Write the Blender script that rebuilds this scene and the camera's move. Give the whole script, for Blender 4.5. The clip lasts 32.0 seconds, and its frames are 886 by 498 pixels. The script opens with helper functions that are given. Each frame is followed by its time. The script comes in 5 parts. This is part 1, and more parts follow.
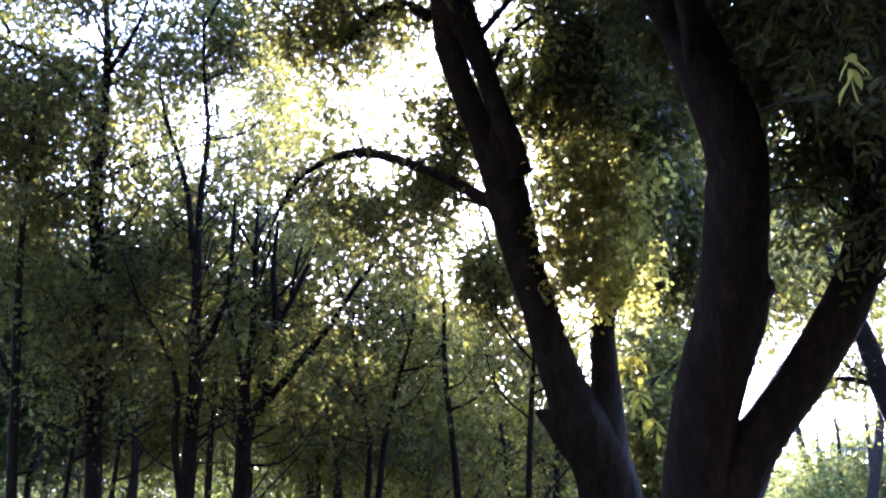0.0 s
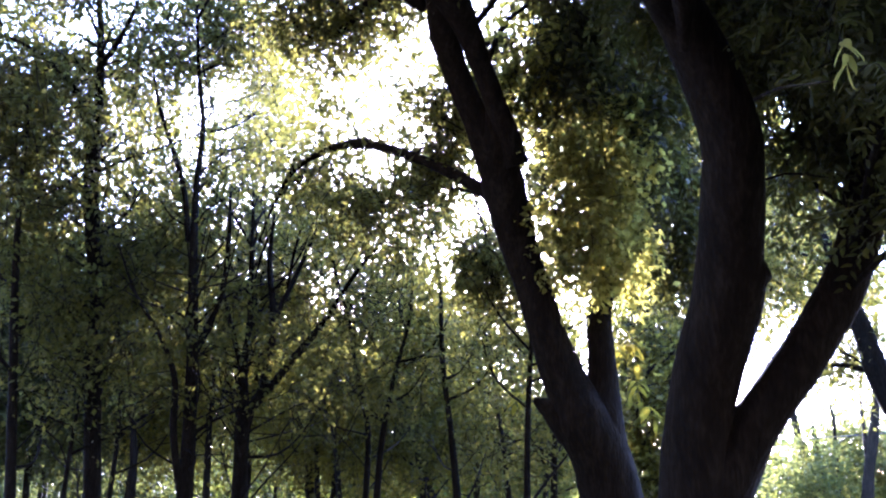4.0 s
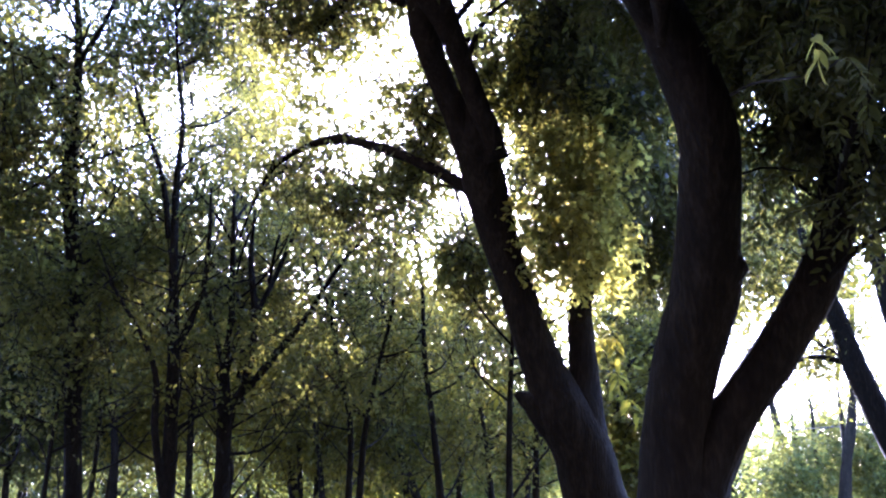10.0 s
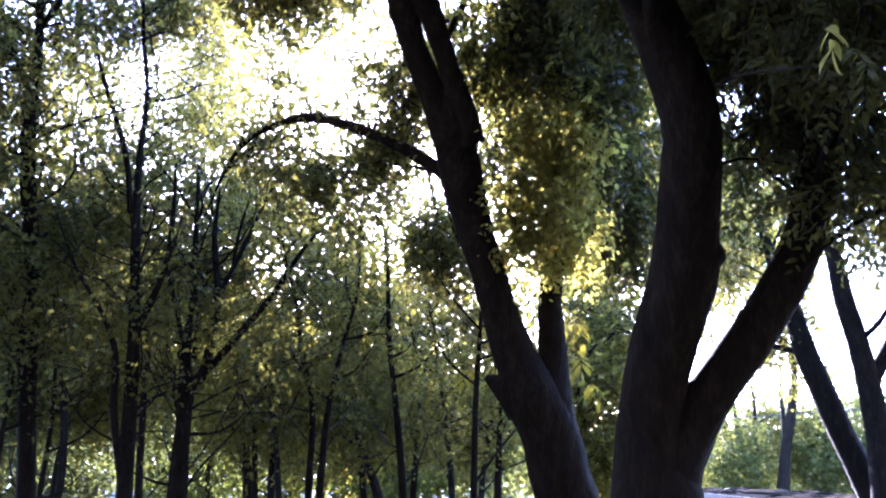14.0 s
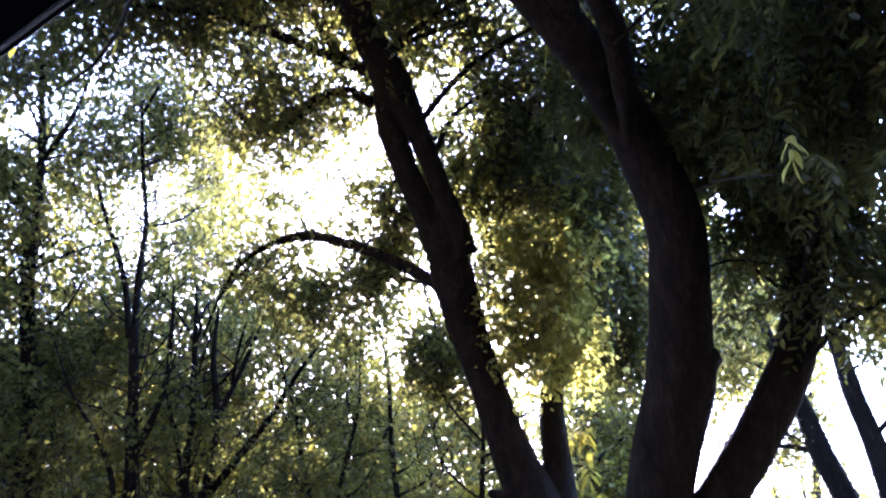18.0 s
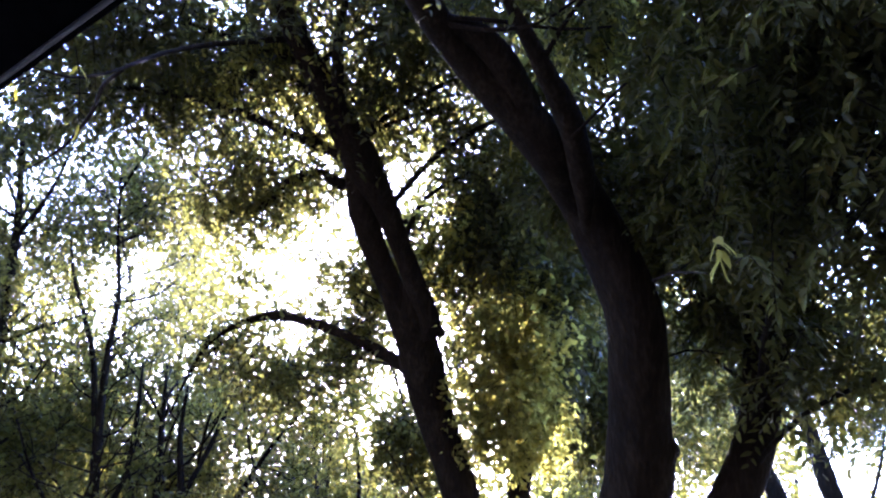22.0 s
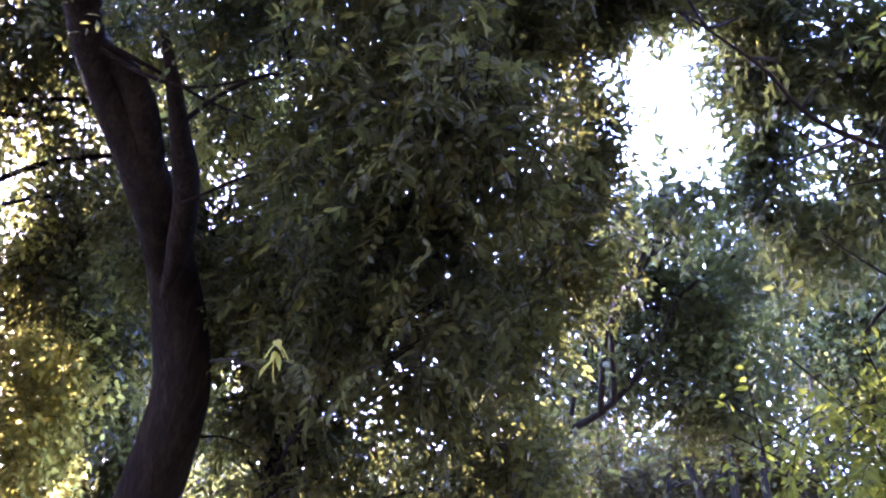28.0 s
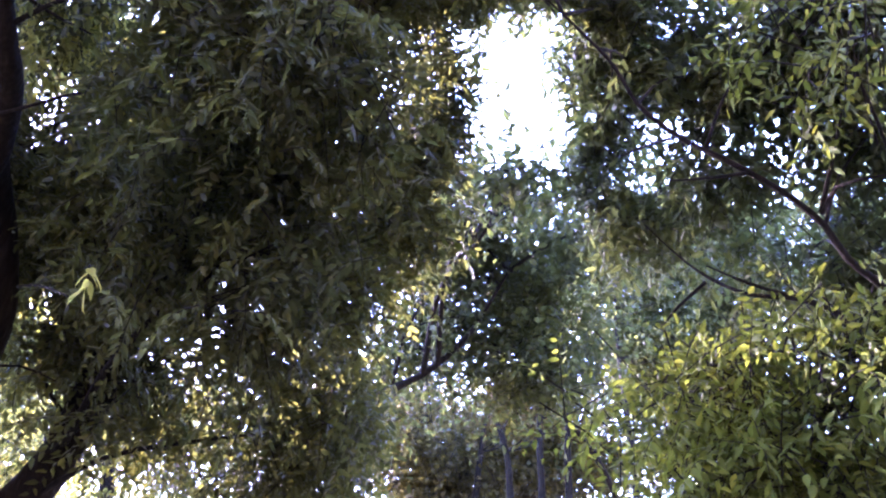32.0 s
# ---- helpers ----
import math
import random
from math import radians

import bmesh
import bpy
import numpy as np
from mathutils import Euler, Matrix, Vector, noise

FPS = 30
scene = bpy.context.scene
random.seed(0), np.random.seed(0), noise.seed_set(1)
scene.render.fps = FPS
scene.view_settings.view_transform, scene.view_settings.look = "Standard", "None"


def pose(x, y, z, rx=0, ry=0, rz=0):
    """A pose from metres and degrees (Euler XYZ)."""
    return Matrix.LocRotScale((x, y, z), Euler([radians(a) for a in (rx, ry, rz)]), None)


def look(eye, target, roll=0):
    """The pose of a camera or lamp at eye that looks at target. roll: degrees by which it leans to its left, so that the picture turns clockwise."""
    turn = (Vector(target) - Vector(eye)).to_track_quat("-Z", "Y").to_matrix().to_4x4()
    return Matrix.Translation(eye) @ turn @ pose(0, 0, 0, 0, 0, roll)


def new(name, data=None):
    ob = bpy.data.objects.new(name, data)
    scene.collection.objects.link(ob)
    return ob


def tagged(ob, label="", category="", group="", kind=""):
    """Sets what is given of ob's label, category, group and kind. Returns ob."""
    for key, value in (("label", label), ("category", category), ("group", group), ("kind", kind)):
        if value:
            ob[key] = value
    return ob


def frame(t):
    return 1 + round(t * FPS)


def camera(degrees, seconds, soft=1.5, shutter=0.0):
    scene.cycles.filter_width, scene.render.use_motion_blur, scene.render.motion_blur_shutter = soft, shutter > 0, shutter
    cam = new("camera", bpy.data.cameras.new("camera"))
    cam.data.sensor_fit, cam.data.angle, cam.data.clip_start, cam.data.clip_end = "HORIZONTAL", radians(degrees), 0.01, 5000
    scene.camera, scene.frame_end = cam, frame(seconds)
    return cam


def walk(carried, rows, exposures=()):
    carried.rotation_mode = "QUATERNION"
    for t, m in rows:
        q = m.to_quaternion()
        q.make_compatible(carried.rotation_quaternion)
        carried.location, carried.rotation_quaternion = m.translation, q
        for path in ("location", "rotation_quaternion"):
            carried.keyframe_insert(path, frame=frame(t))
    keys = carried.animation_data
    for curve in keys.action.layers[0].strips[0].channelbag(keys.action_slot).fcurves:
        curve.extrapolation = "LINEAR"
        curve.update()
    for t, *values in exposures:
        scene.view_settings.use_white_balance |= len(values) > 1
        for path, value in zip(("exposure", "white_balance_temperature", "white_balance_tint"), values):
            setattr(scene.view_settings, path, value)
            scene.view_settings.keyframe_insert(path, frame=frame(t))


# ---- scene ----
cam = camera(56.3, 32.0, soft=2.2)
# seconds, eye x y z, yaw to the left, pitch up, lean
PATH = [
    (0, 0.022, 0.019, 2.618, 5.24, 15.65, 2.24),
    (0.5, 0.018, 0.016, 2.619, 5.38, 15.59, 2.04),
    (1, 0.013, 0.011, 2.614, 5.40, 15.37, 1.81),
    (1.5, 0.010, 0.009, 2.609, 5.27, 15.41, 1.88),
    (2, 0.012, 0.011, 2.610, 5.33, 15.57, 2.09),
    (2.5, 0.012, 0.009, 2.608, 5.16, 15.58, 1.83),
    (3, 0.015, 0.011, 2.609, 5.12, 15.15, 1.78),
    (3.5, 0.018, 0.013, 2.608, 4.85, 15.13, 1.60),
    (5.5, 0.015, 0.015, 2.606, 5.32, 14.79, 2.01),
    (6, 0.007, 0.005, 2.602, 4.78, 14.91, 1.98),
    (6.5, 0.004, 0.002, 2.601, 4.89, 14.93, 1.84),
    (7, 0.005, 0.003, 2.603, 4.90, 14.95, 1.85),
    (7.5, 0.005, 0.003, 2.603, 4.67, 14.79, 1.84),
    (8, 0.002, 0.001, 2.600, 4.48, 15.00, 1.85),
    (8.5, -0.001, -0.003, 2.596, 4.42, 14.83, 1.76),
    (9, 0.000, -0.002, 2.598, 4.43, 14.79, 1.71),
    (9.5, 0.008, -0.006, 2.595, 3.73, 14.74, 1.36),
    (10, 0.026, -0.004, 2.596, 3.64, 14.82, 1.04),
    (10.5, 0.031, 0.002, 2.596, 3.84, 14.12, 1.23),
    (11, -0.001, 0.003, 2.587, 4.17, 13.56, 0.79),
    (11.5, -0.051, 0.007, 2.578, 1.33, 13.72, 0.18),
    (12, -0.093, 0.011, 2.574, 0.05, 13.60, 1.39),
    (12.5, -0.124, 0.011, 2.573, -0.67, 13.60, 1.43),
    (13, -0.140, 0.011, 2.574, -0.20, 13.60, 1.67),
    (13.5, -0.147, 0.012, 2.574, -0.18, 13.79, 1.62),
    (15.5, -0.156, 0.010, 2.572, 0.50, 14.32, 1.30),
    (16, -0.143, 0.007, 2.576, 0.21, 15.62, 0.93),
    (16.5, -0.122, 0.007, 2.588, 0.02, 16.99, 0.02),
    (17, -0.099, 0.006, 2.597, 0.51, 18.26, -0.47),
    (17.5, -0.083, 0.000, 2.605, 1.27, 19.50, -0.58),
    (18, -0.065, -0.007, 2.615, 0.50, 21.23, -0.77),
    (18.5, -0.037, -0.010, 2.626, 0.15, 22.62, -1.01),
    (19, -0.005, -0.008, 2.635, 0.57, 23.34, -1.01),
    (19.5, 0.022, -0.006, 2.644, 0.96, 24.16, -0.90),
    (20, 0.055, 0.000, 2.653, 2.02, 24.89, -1.31),
    (20.5, 0.075, -0.007, 2.655, 2.19, 25.13, -1.52),
    (21, 0.089, -0.012, 2.656, 2.51, 25.09, -1.47),
    (21.5, 0.093, -0.022, 2.656, 1.53, 25.42, -0.97),
    (22, 0.091, -0.049, 2.647, -0.25, 26.50, -0.01),
    (22.5, 0.110, -0.073, 2.647, -5.51, 26.99, 1.03),
    (23, 0.124, -0.089, 2.648, -9.63, 28.41, 1.54),
    (23.5, 0.117, -0.124, 2.631, -12.14, 29.24, 2.03),
    (24, 0.109, -0.154, 2.617, -14.71, 30.11, 2.43),
    (24.5, 0.090, -0.193, 2.601, -18.19, 31.09, 3.55),
    (25, 0.067, -0.226, 2.597, -21.17, 31.95, 4.07),
    (25.5, 0.054, -0.232, 2.598, -23.05, 32.23, 4.28),
    (26, 0.056, -0.215, 2.612, -24.76, 32.66, 4.19),
    (26.5, 0.059, -0.219, 2.614, -26.47, 33.16, 4.17),
    (28.5, 0.059, -0.216, 2.564, -33.96, 32.76, 3.72),
    (29, 0.060, -0.216, 2.560, -35.70, 32.10, 3.98),
    (29.5, 0.062, -0.218, 2.559, -37.16, 31.81, 3.42),
    (30, 0.069, -0.223, 2.559, -39.31, 31.90, 3.49),
    (30.5, 0.076, -0.231, 2.559, -40.75, 31.86, 3.43),
    (31, 0.079, -0.236, 2.557, -41.80, 31.51, 3.28),
    (31.5, 0.080, -0.240, 2.555, -43.64, 31.04, 3.15),
    (32, 0.084, -0.242, 2.552, -44.82, 30.98, 3.15),
]


def stand(x, y, z, yaw, pitch, lean):
    a, b = radians(yaw), radians(pitch)
    return look((x, y, z), (x - math.sin(a) * math.cos(b), y + math.cos(a) * math.cos(b), z + math.sin(b)), lean)


EXPOSURE = [(0.0, 5.03, 4870, 42), (9.0, 5.03, 4870, 42), (11.0, 5.03, 4870, 43), (19.0, 5.13, 4870, 42), (24.0, 5.28, 4970, 44), (26.0, 5.58, 5070, 48), (28.5, 6.33, 5070, 62), (32.0, 6.43, 5070, 62)]
walk(cam, [(row[0], stand(*row[1:])) for row in PATH], EXPOSURE)

# ---- daylight: low sun behind the trees ----
SUN_LEFT, SUN_HIGH = 4.5, 17.0
world = bpy.data.worlds.new("world")
scene.world = world
world.use_nodes = True
sky = world.node_tree.nodes.new("ShaderNodeTexSky")
sky.sky_type, sky.sun_disc = "NISHITA", False
sky.sun_elevation, sky.sun_rotation = radians(SUN_HIGH), radians(-SUN_LEFT)
sky.air_density, sky.dust_density, sky.ozone_density = 1.0, 0.6, 1.0
world.node_tree.links.new(sky.outputs["Color"], world.node_tree.nodes["Background"].inputs["Color"])
world.node_tree.nodes["Background"].inputs["Strength"].default_value = 0.15
sun_data = bpy.data.lights.new("sun", "SUN")
sun_data.energy, sun_data.angle, sun_data.color = 2.5, radians(0.6), (1.0, 0.9, 0.72)
sun = new("sun", sun_data)
a, b = radians(SUN_LEFT), radians(SUN_HIGH)
sun.matrix_world = look((-math.sin(a) * 60, math.cos(a) * 60, 2.6 + 60 * math.tan(b)), (0, 0, 2.6))


# ---- materials ----
def shader(name):
    m = bpy.data.materials.new(name)
    m.use_nodes = True
    return m, m.node_tree.nodes, m.node_tree.links, m.node_tree.nodes["Principled BSDF"]


def ramp(nodes, stops):
    r = nodes.new("ShaderNodeValToRGB")
    while len(r.color_ramp.elements) < len(stops):
        r.color_ramp.elements.new(0.5)
    for e, (p, c) in zip(r.color_ramp.elements, stops):
        e.position, e.color = p, (*c, 1)
    return r


def surface(name, stops, scale=(1, 1, 1), grain=6.0, bump=0.3, rough=0.85, fine=40.0, metal=0.0, gloss=0.5):
    """A rough surface coloured by noise at two scales, with relief."""
    m, nodes, links, bsdf = shader(name)
    place, mapping = nodes.new("ShaderNodeTexCoord"), nodes.new("ShaderNodeMapping")
    mapping.inputs["Scale"].default_value = scale
    links.new(place.outputs["Object"], mapping.inputs["Vector"])
    wide, small = nodes.new("ShaderNodeTexNoise"), nodes.new("ShaderNodeTexNoise")
    wide.inputs["Scale"].default_value, wide.inputs["Detail"].default_value = grain, 6
    small.inputs["Scale"].default_value, small.inputs["Detail"].default_value = fine, 4
    for n in (wide, small):
        links.new(mapping.outputs["Vector"], n.inputs["Vector"])
    mix = nodes.new("ShaderNodeMath")
    mix.operation, mix.inputs[1].default_value = "MULTIPLY_ADD", 0.5
    half = nodes.new("ShaderNodeMath")
    half.operation, half.inputs[1].default_value = "MULTIPLY", 0.5
    links.new(wide.outputs["Fac"], half.inputs[0])
    links.new(small.outputs["Fac"], mix.inputs[0])
    links.new(half.outputs[0], mix.inputs[2])
    r = ramp(nodes, stops)
    links.new(mix.outputs[0], r.inputs["Fac"])
    links.new(r.outputs["Color"], bsdf.inputs["Base Color"])
    b = nodes.new("ShaderNodeBump")
    b.inputs["Strength"].default_value, b.inputs["Distance"].default_value = bump, 0.02
    links.new(mix.outputs[0], b.inputs["Height"])
    links.new(b.outputs["Normal"], bsdf.inputs["Normal"])
    bsdf.inputs["Roughness"].default_value, bsdf.inputs["Metallic"].default_value = rough, metal
    bsdf.inputs["Specular IOR Level"].default_value = gloss
    return m


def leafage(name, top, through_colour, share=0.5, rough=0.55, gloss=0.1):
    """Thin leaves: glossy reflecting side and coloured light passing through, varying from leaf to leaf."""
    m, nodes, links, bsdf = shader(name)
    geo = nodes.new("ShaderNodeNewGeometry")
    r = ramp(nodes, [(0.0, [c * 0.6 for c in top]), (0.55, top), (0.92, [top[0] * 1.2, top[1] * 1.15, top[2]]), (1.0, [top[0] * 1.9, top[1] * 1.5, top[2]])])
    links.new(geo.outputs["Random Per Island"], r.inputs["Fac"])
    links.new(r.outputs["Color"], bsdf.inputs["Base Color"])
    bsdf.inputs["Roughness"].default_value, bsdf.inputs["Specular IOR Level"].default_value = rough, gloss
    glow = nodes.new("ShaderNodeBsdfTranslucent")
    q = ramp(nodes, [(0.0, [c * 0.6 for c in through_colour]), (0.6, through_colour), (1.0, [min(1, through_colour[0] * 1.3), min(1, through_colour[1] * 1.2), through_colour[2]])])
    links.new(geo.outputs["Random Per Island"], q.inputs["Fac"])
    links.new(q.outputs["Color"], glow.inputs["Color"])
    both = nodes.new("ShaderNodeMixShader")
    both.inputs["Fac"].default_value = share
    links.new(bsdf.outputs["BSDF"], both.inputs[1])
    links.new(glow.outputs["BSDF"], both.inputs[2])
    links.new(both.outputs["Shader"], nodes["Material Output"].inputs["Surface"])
    return m


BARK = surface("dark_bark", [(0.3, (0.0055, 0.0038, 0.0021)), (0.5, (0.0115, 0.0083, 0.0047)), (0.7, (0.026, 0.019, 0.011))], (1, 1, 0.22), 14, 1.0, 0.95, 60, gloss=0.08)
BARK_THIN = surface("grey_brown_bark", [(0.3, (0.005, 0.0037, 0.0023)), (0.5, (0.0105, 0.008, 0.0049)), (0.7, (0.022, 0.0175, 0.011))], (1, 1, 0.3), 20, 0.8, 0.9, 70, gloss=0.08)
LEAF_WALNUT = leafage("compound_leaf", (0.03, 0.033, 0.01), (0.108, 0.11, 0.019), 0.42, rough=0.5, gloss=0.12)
LEAF_SMALL = leafage("small_leaf", (0.045, 0.05, 0.0105), (0.175, 0.172, 0.03), 0.48)
# Leaf copy with sun shining through put into its yellow-green colour.
LEAF_LIT = leafage("backlit_tint_leaf", (0.08, 0.09, 0.026), (0.4, 0.375, 0.065), 0.63)
LEAF_FRESH = leafage("light_green_leaf", (0.06, 0.075, 0.009), (0.105, 0.12, 0.011), 0.4)
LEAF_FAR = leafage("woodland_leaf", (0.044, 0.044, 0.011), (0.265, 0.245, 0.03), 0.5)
# Darker leaf copy: shade from neighbouring trees is put into its colour.
LEAF_SHADE = leafage("shade_tint_leaf", (0.029, 0.036, 0.011), (0.092, 0.103, 0.022), 0.42)
# Leaf copy toned for sunlit shrubs: sunlight is put into the colour.
LEAF_SUNNY = leafage("sunlit_tint_leaf", (0.045, 0.062, 0.018), (0.14, 0.15, 0.028), 0.5)
LEAF_AUTUMN = leafage("brownish_leaf", (0.03, 0.028, 0.009), (0.105, 0.083, 0.014), 0.48)
YELLOW = leafage("yellow_leaf", (0.18, 0.17, 0.02), (0.22, 0.19, 0.015), 0.5)
EARTH = surface("earth_and_grass", [(0.3, (0.025, 0.028, 0.012)), (0.5, (0.05, 0.048, 0.025)), (0.7, (0.09, 0.08, 0.05))], (1, 1, 1), 0.7, 0.8, 0.95, 9)
PAVED = surface("pale_paving", [(0.3, (0.1, 0.092, 0.08)), (0.6, (0.17, 0.155, 0.135))], (1, 1, 1), 1.2, 0.3, 0.9, 30)
PLASTER = surface("pale_plaster", [(0.3, (0.16, 0.145, 0.125)), (0.6, (0.26, 0.235, 0.2))], (1, 1, 1), 1.5, 0.2, 0.9, 40)
# Dark, so that the added unseen walls throw little light back.
WALL = surface("dull_unseen_wall", [(0.3, (0.05, 0.043, 0.035)), (0.6, (0.085, 0.072, 0.06))], (1, 1, 1), 1.5, 0.2, 0.9, 40)
FELT = surface("weathered_roofing_felt", [(0.3, (0.007, 0.006, 0.005)), (0.5, (0.016, 0.0145, 0.012)), (0.7, (0.045, 0.041, 0.034))], (1, 1, 1), 2.0, 1.0, 1.0, 25, gloss=0.0)
LITTER = surface("dry_leaf_litter", [(0.3, (0.012, 0.009, 0.006)), (0.5, (0.04, 0.03, 0.019)), (0.7, (0.11, 0.085, 0.055))], (1, 1, 1), 9, 1.0, 1.0, 60, gloss=0.0)
PLANK = surface("weathered_grey_plank", [(0.3, (0.06, 0.052, 0.045)), (0.6, (0.13, 0.115, 0.1))], (6, 6, 0.6), 4, 0.5, 0.9, 30)
PALE_TRIM = surface("pale_edge_board", [(0.3, (0.07, 0.064, 0.056)), (0.6, (0.13, 0.12, 0.105))], (1, 1, 1), 5, 0.3, 0.9, 40, gloss=0.1)
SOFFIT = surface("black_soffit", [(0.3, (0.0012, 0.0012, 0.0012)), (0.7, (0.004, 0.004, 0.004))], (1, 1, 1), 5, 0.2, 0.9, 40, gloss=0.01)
RIM = surface("dark_painted_metal", [(0.3, (0.04, 0.039, 0.038)), (0.6, (0.07, 0.068, 0.066))], (1, 1, 1), 12, 0.1, 0.4, 60, 0.9)
RUBBER = surface("black_rubber", [(0.3, (0.015, 0.015, 0.015)), (0.6, (0.03, 0.03, 0.03))], (1, 1, 1), 12, 0.1, 0.7, 60)


# ---- building blocks ----
def part(name, bm, material, parent, label=""):
    """Links a bmesh, or a ready mesh, as one object under a thing or a part."""
    if isinstance(bm, bpy.types.Mesh):
        mesh = bm
    else:
        mesh = bpy.data.meshes.new(name)
        bm.to_mesh(mesh)
        bm.free()
    if material and not mesh.materials:
        mesh.materials.append(material)
    ob = new(name, mesh)
    if parent:
        ob.parent = parent
        ob.matrix_parent_inverse = parent.matrix_basis.inverted()
        if parent.parent:
            ob.matrix_parent_inverse = (parent.parent.matrix_basis @ parent.matrix_parent_inverse @ parent.matrix_basis).inverted()
    return tagged(ob, label)


def mesh_of(name, verts, faces, smooth=False):
    mesh = bpy.data.meshes.new(name)
    mesh.from_pydata([tuple(v) for v in verts], [], faces)
    if smooth:
        mesh.shade_smooth()
    return mesh


def thing(name, place, label, category, group="", kind=""):
    ob = new(name)
    ob.location = place
    ob.matrix_basis = Matrix.Translation(place)
    ob.empty_display_size = 0.2
    return tagged(ob, label, category, group, kind)


def box(bm, size, place, turn=0.0, bevel=0.0):
    made = bmesh.ops.create_cube(bm, size=1, matrix=Matrix.Translation(place) @ Matrix.Rotation(turn, 4, "Z") @ Matrix.Diagonal((*size, 1)))
    if bevel:
        edges = {e for v in made["verts"] for e in v.link_edges}
        bmesh.ops.bevel(bm, geom=list(edges), offset=bevel, segments=2, affect="EDGES", profile=0.6)
    return bm


def spline(points, radii, step):
    """A smooth line through the points, with its radii, in even steps."""
    p = [Vector(q) for q in points]
    p = [2 * p[0] - p[1], *p, 2 * p[-1] - p[-2]]
    r = [radii[0], *radii, radii[-1]]
    gap = [max(1e-6, (p[i + 1] - p[i]).length) for i in range(len(p) - 1)]

    def slope(i):
        return ((p[i] - p[i - 1]) * (gap[i] / gap[i - 1]) + (p[i + 1] - p[i]) * (gap[i - 1] / gap[i])) / (gap[i - 1] + gap[i])

    out, rad = [], []
    for i in range(1, len(p) - 2):
        n = max(2, int(gap[i] / step))
        a, b, u, v = p[i], p[i + 1], slope(i) * gap[i], slope(i + 1) * gap[i]
        for k in range(n):
            t = k / n
            out.append(a * (1 + t * t * (2 * t - 3)) + u * (t * (1 - t) ** 2) + b * (t * t * (3 - 2 * t)) + v * (t * t * (t - 1)))
            rad.append(r[i] + (r[i + 1] - r[i]) * t)
    return out + [p[-2]], rad + [r[-2]]


def tube_data(points, radii, sides=8, step=0.12, rough=0.0, start=0):
    """Vertices and faces of a tapering round limb along a smooth line; rough: unevenness as a share of the radius."""
    line, rad = spline(points, radii, step)
    verts, faces = [], []
    side = Vector((1, 0, 0))
    for i, (c, r) in enumerate(zip(line, rad)):
        along = (line[min(i + 1, len(line) - 1)] - line[max(i - 1, 0)]).normalized()
        side = (side - along * side.dot(along)).normalized()
        other = along.cross(side)
        for k in range(sides):
            a = 2 * math.pi * k / sides
            out = side * math.cos(a) + other * math.sin(a)
            q = r
            if rough:
                s = c + out * r
                ridge = noise.noise(Vector((math.cos(a) * 3.1, math.sin(a) * 3.1, c.z * 1.3 + c.x)))
                q *= 1 + rough * (noise.noise(s * 3.0) * 1.2 + noise.noise(s * 11) * 0.5 + 0.6 * ridge)
            verts.append(c + out * q)
    n = len(line)
    for i in range(n - 1):
        for k in range(sides):
            a, b = start + i * sides + k, start + i * sides + (k + 1) % sides
            faces.append((a, b, b + sides, a + sides))
    faces.append(tuple(start + (n - 1) * sides + k for k in range(sides)))
    faces.append(tuple(start + k for k in reversed(range(sides))))
    return verts, faces


def limb(name, points, radii, material, parent, sides=10, step=0.1, rough=0.08, label=""):
    v, f = tube_data(points, radii, sides, step, rough)
    return part(name, mesh_of(name, v, f, True), material, parent, label)


def unit(v):
    return v / np.maximum(np.linalg.norm(v, axis=-1, keepdims=True), 1e-6)


def leaf_mesh(name, base, along, face, length, width, round_tip=True):
    """Many folded leaves in one mesh: base points, directions, facing, and sizes as arrays."""
    n = len(base)
    side = unit(np.cross(along, face))
    up = np.cross(side, along)
    L, W = length[:, None], width[:, None]
    if round_tip:
        shape = ((0.0, 0.0, 0.0), (0.32, 0.5, 0.16), (0.7, 0.36, 0.10), (1.0, 0.0, -0.16), (0.7, -0.36, 0.10), (0.32, -0.5, 0.16))
    else:
        shape = ((0.0, 0.0, 0.0), (0.45, 0.5, 0.14), (1.0, 0.0, -0.1), (0.45, -0.5, 0.14))
    k = len(shape)
    verts = np.empty((n, k, 3), np.float32)
    for i, (s, w, h) in enumerate(shape):
        verts[:, i] = base + along * L * s + side * W * w + up * W * h
    if round_tip:
        quads = np.array([[0, 1, 2, 3], [0, 3, 4, 5]])
    else:
        quads = np.array([[0, 1, 2], [0, 2, 3]])
    m = quads.shape[1]
    loops = (np.arange(n)[:, None, None] * k + quads[None]).reshape(-1).astype(np.int32)
    mesh = bpy.data.meshes.new(name)
    mesh.vertices.add(n * k)
    mesh.vertices.foreach_set("co", verts.reshape(-1))
    mesh.loops.add(len(loops))
    mesh.loops.foreach_set("vertex_index", loops)
    mesh.polygons.add(2 * n)
    mesh.polygons.foreach_set("loop_start", np.arange(0, len(loops), m, dtype=np.int32))
    mesh.update(calc_edges=True)
    return mesh


FULL = 3.2  # leaf layers per unit of cover


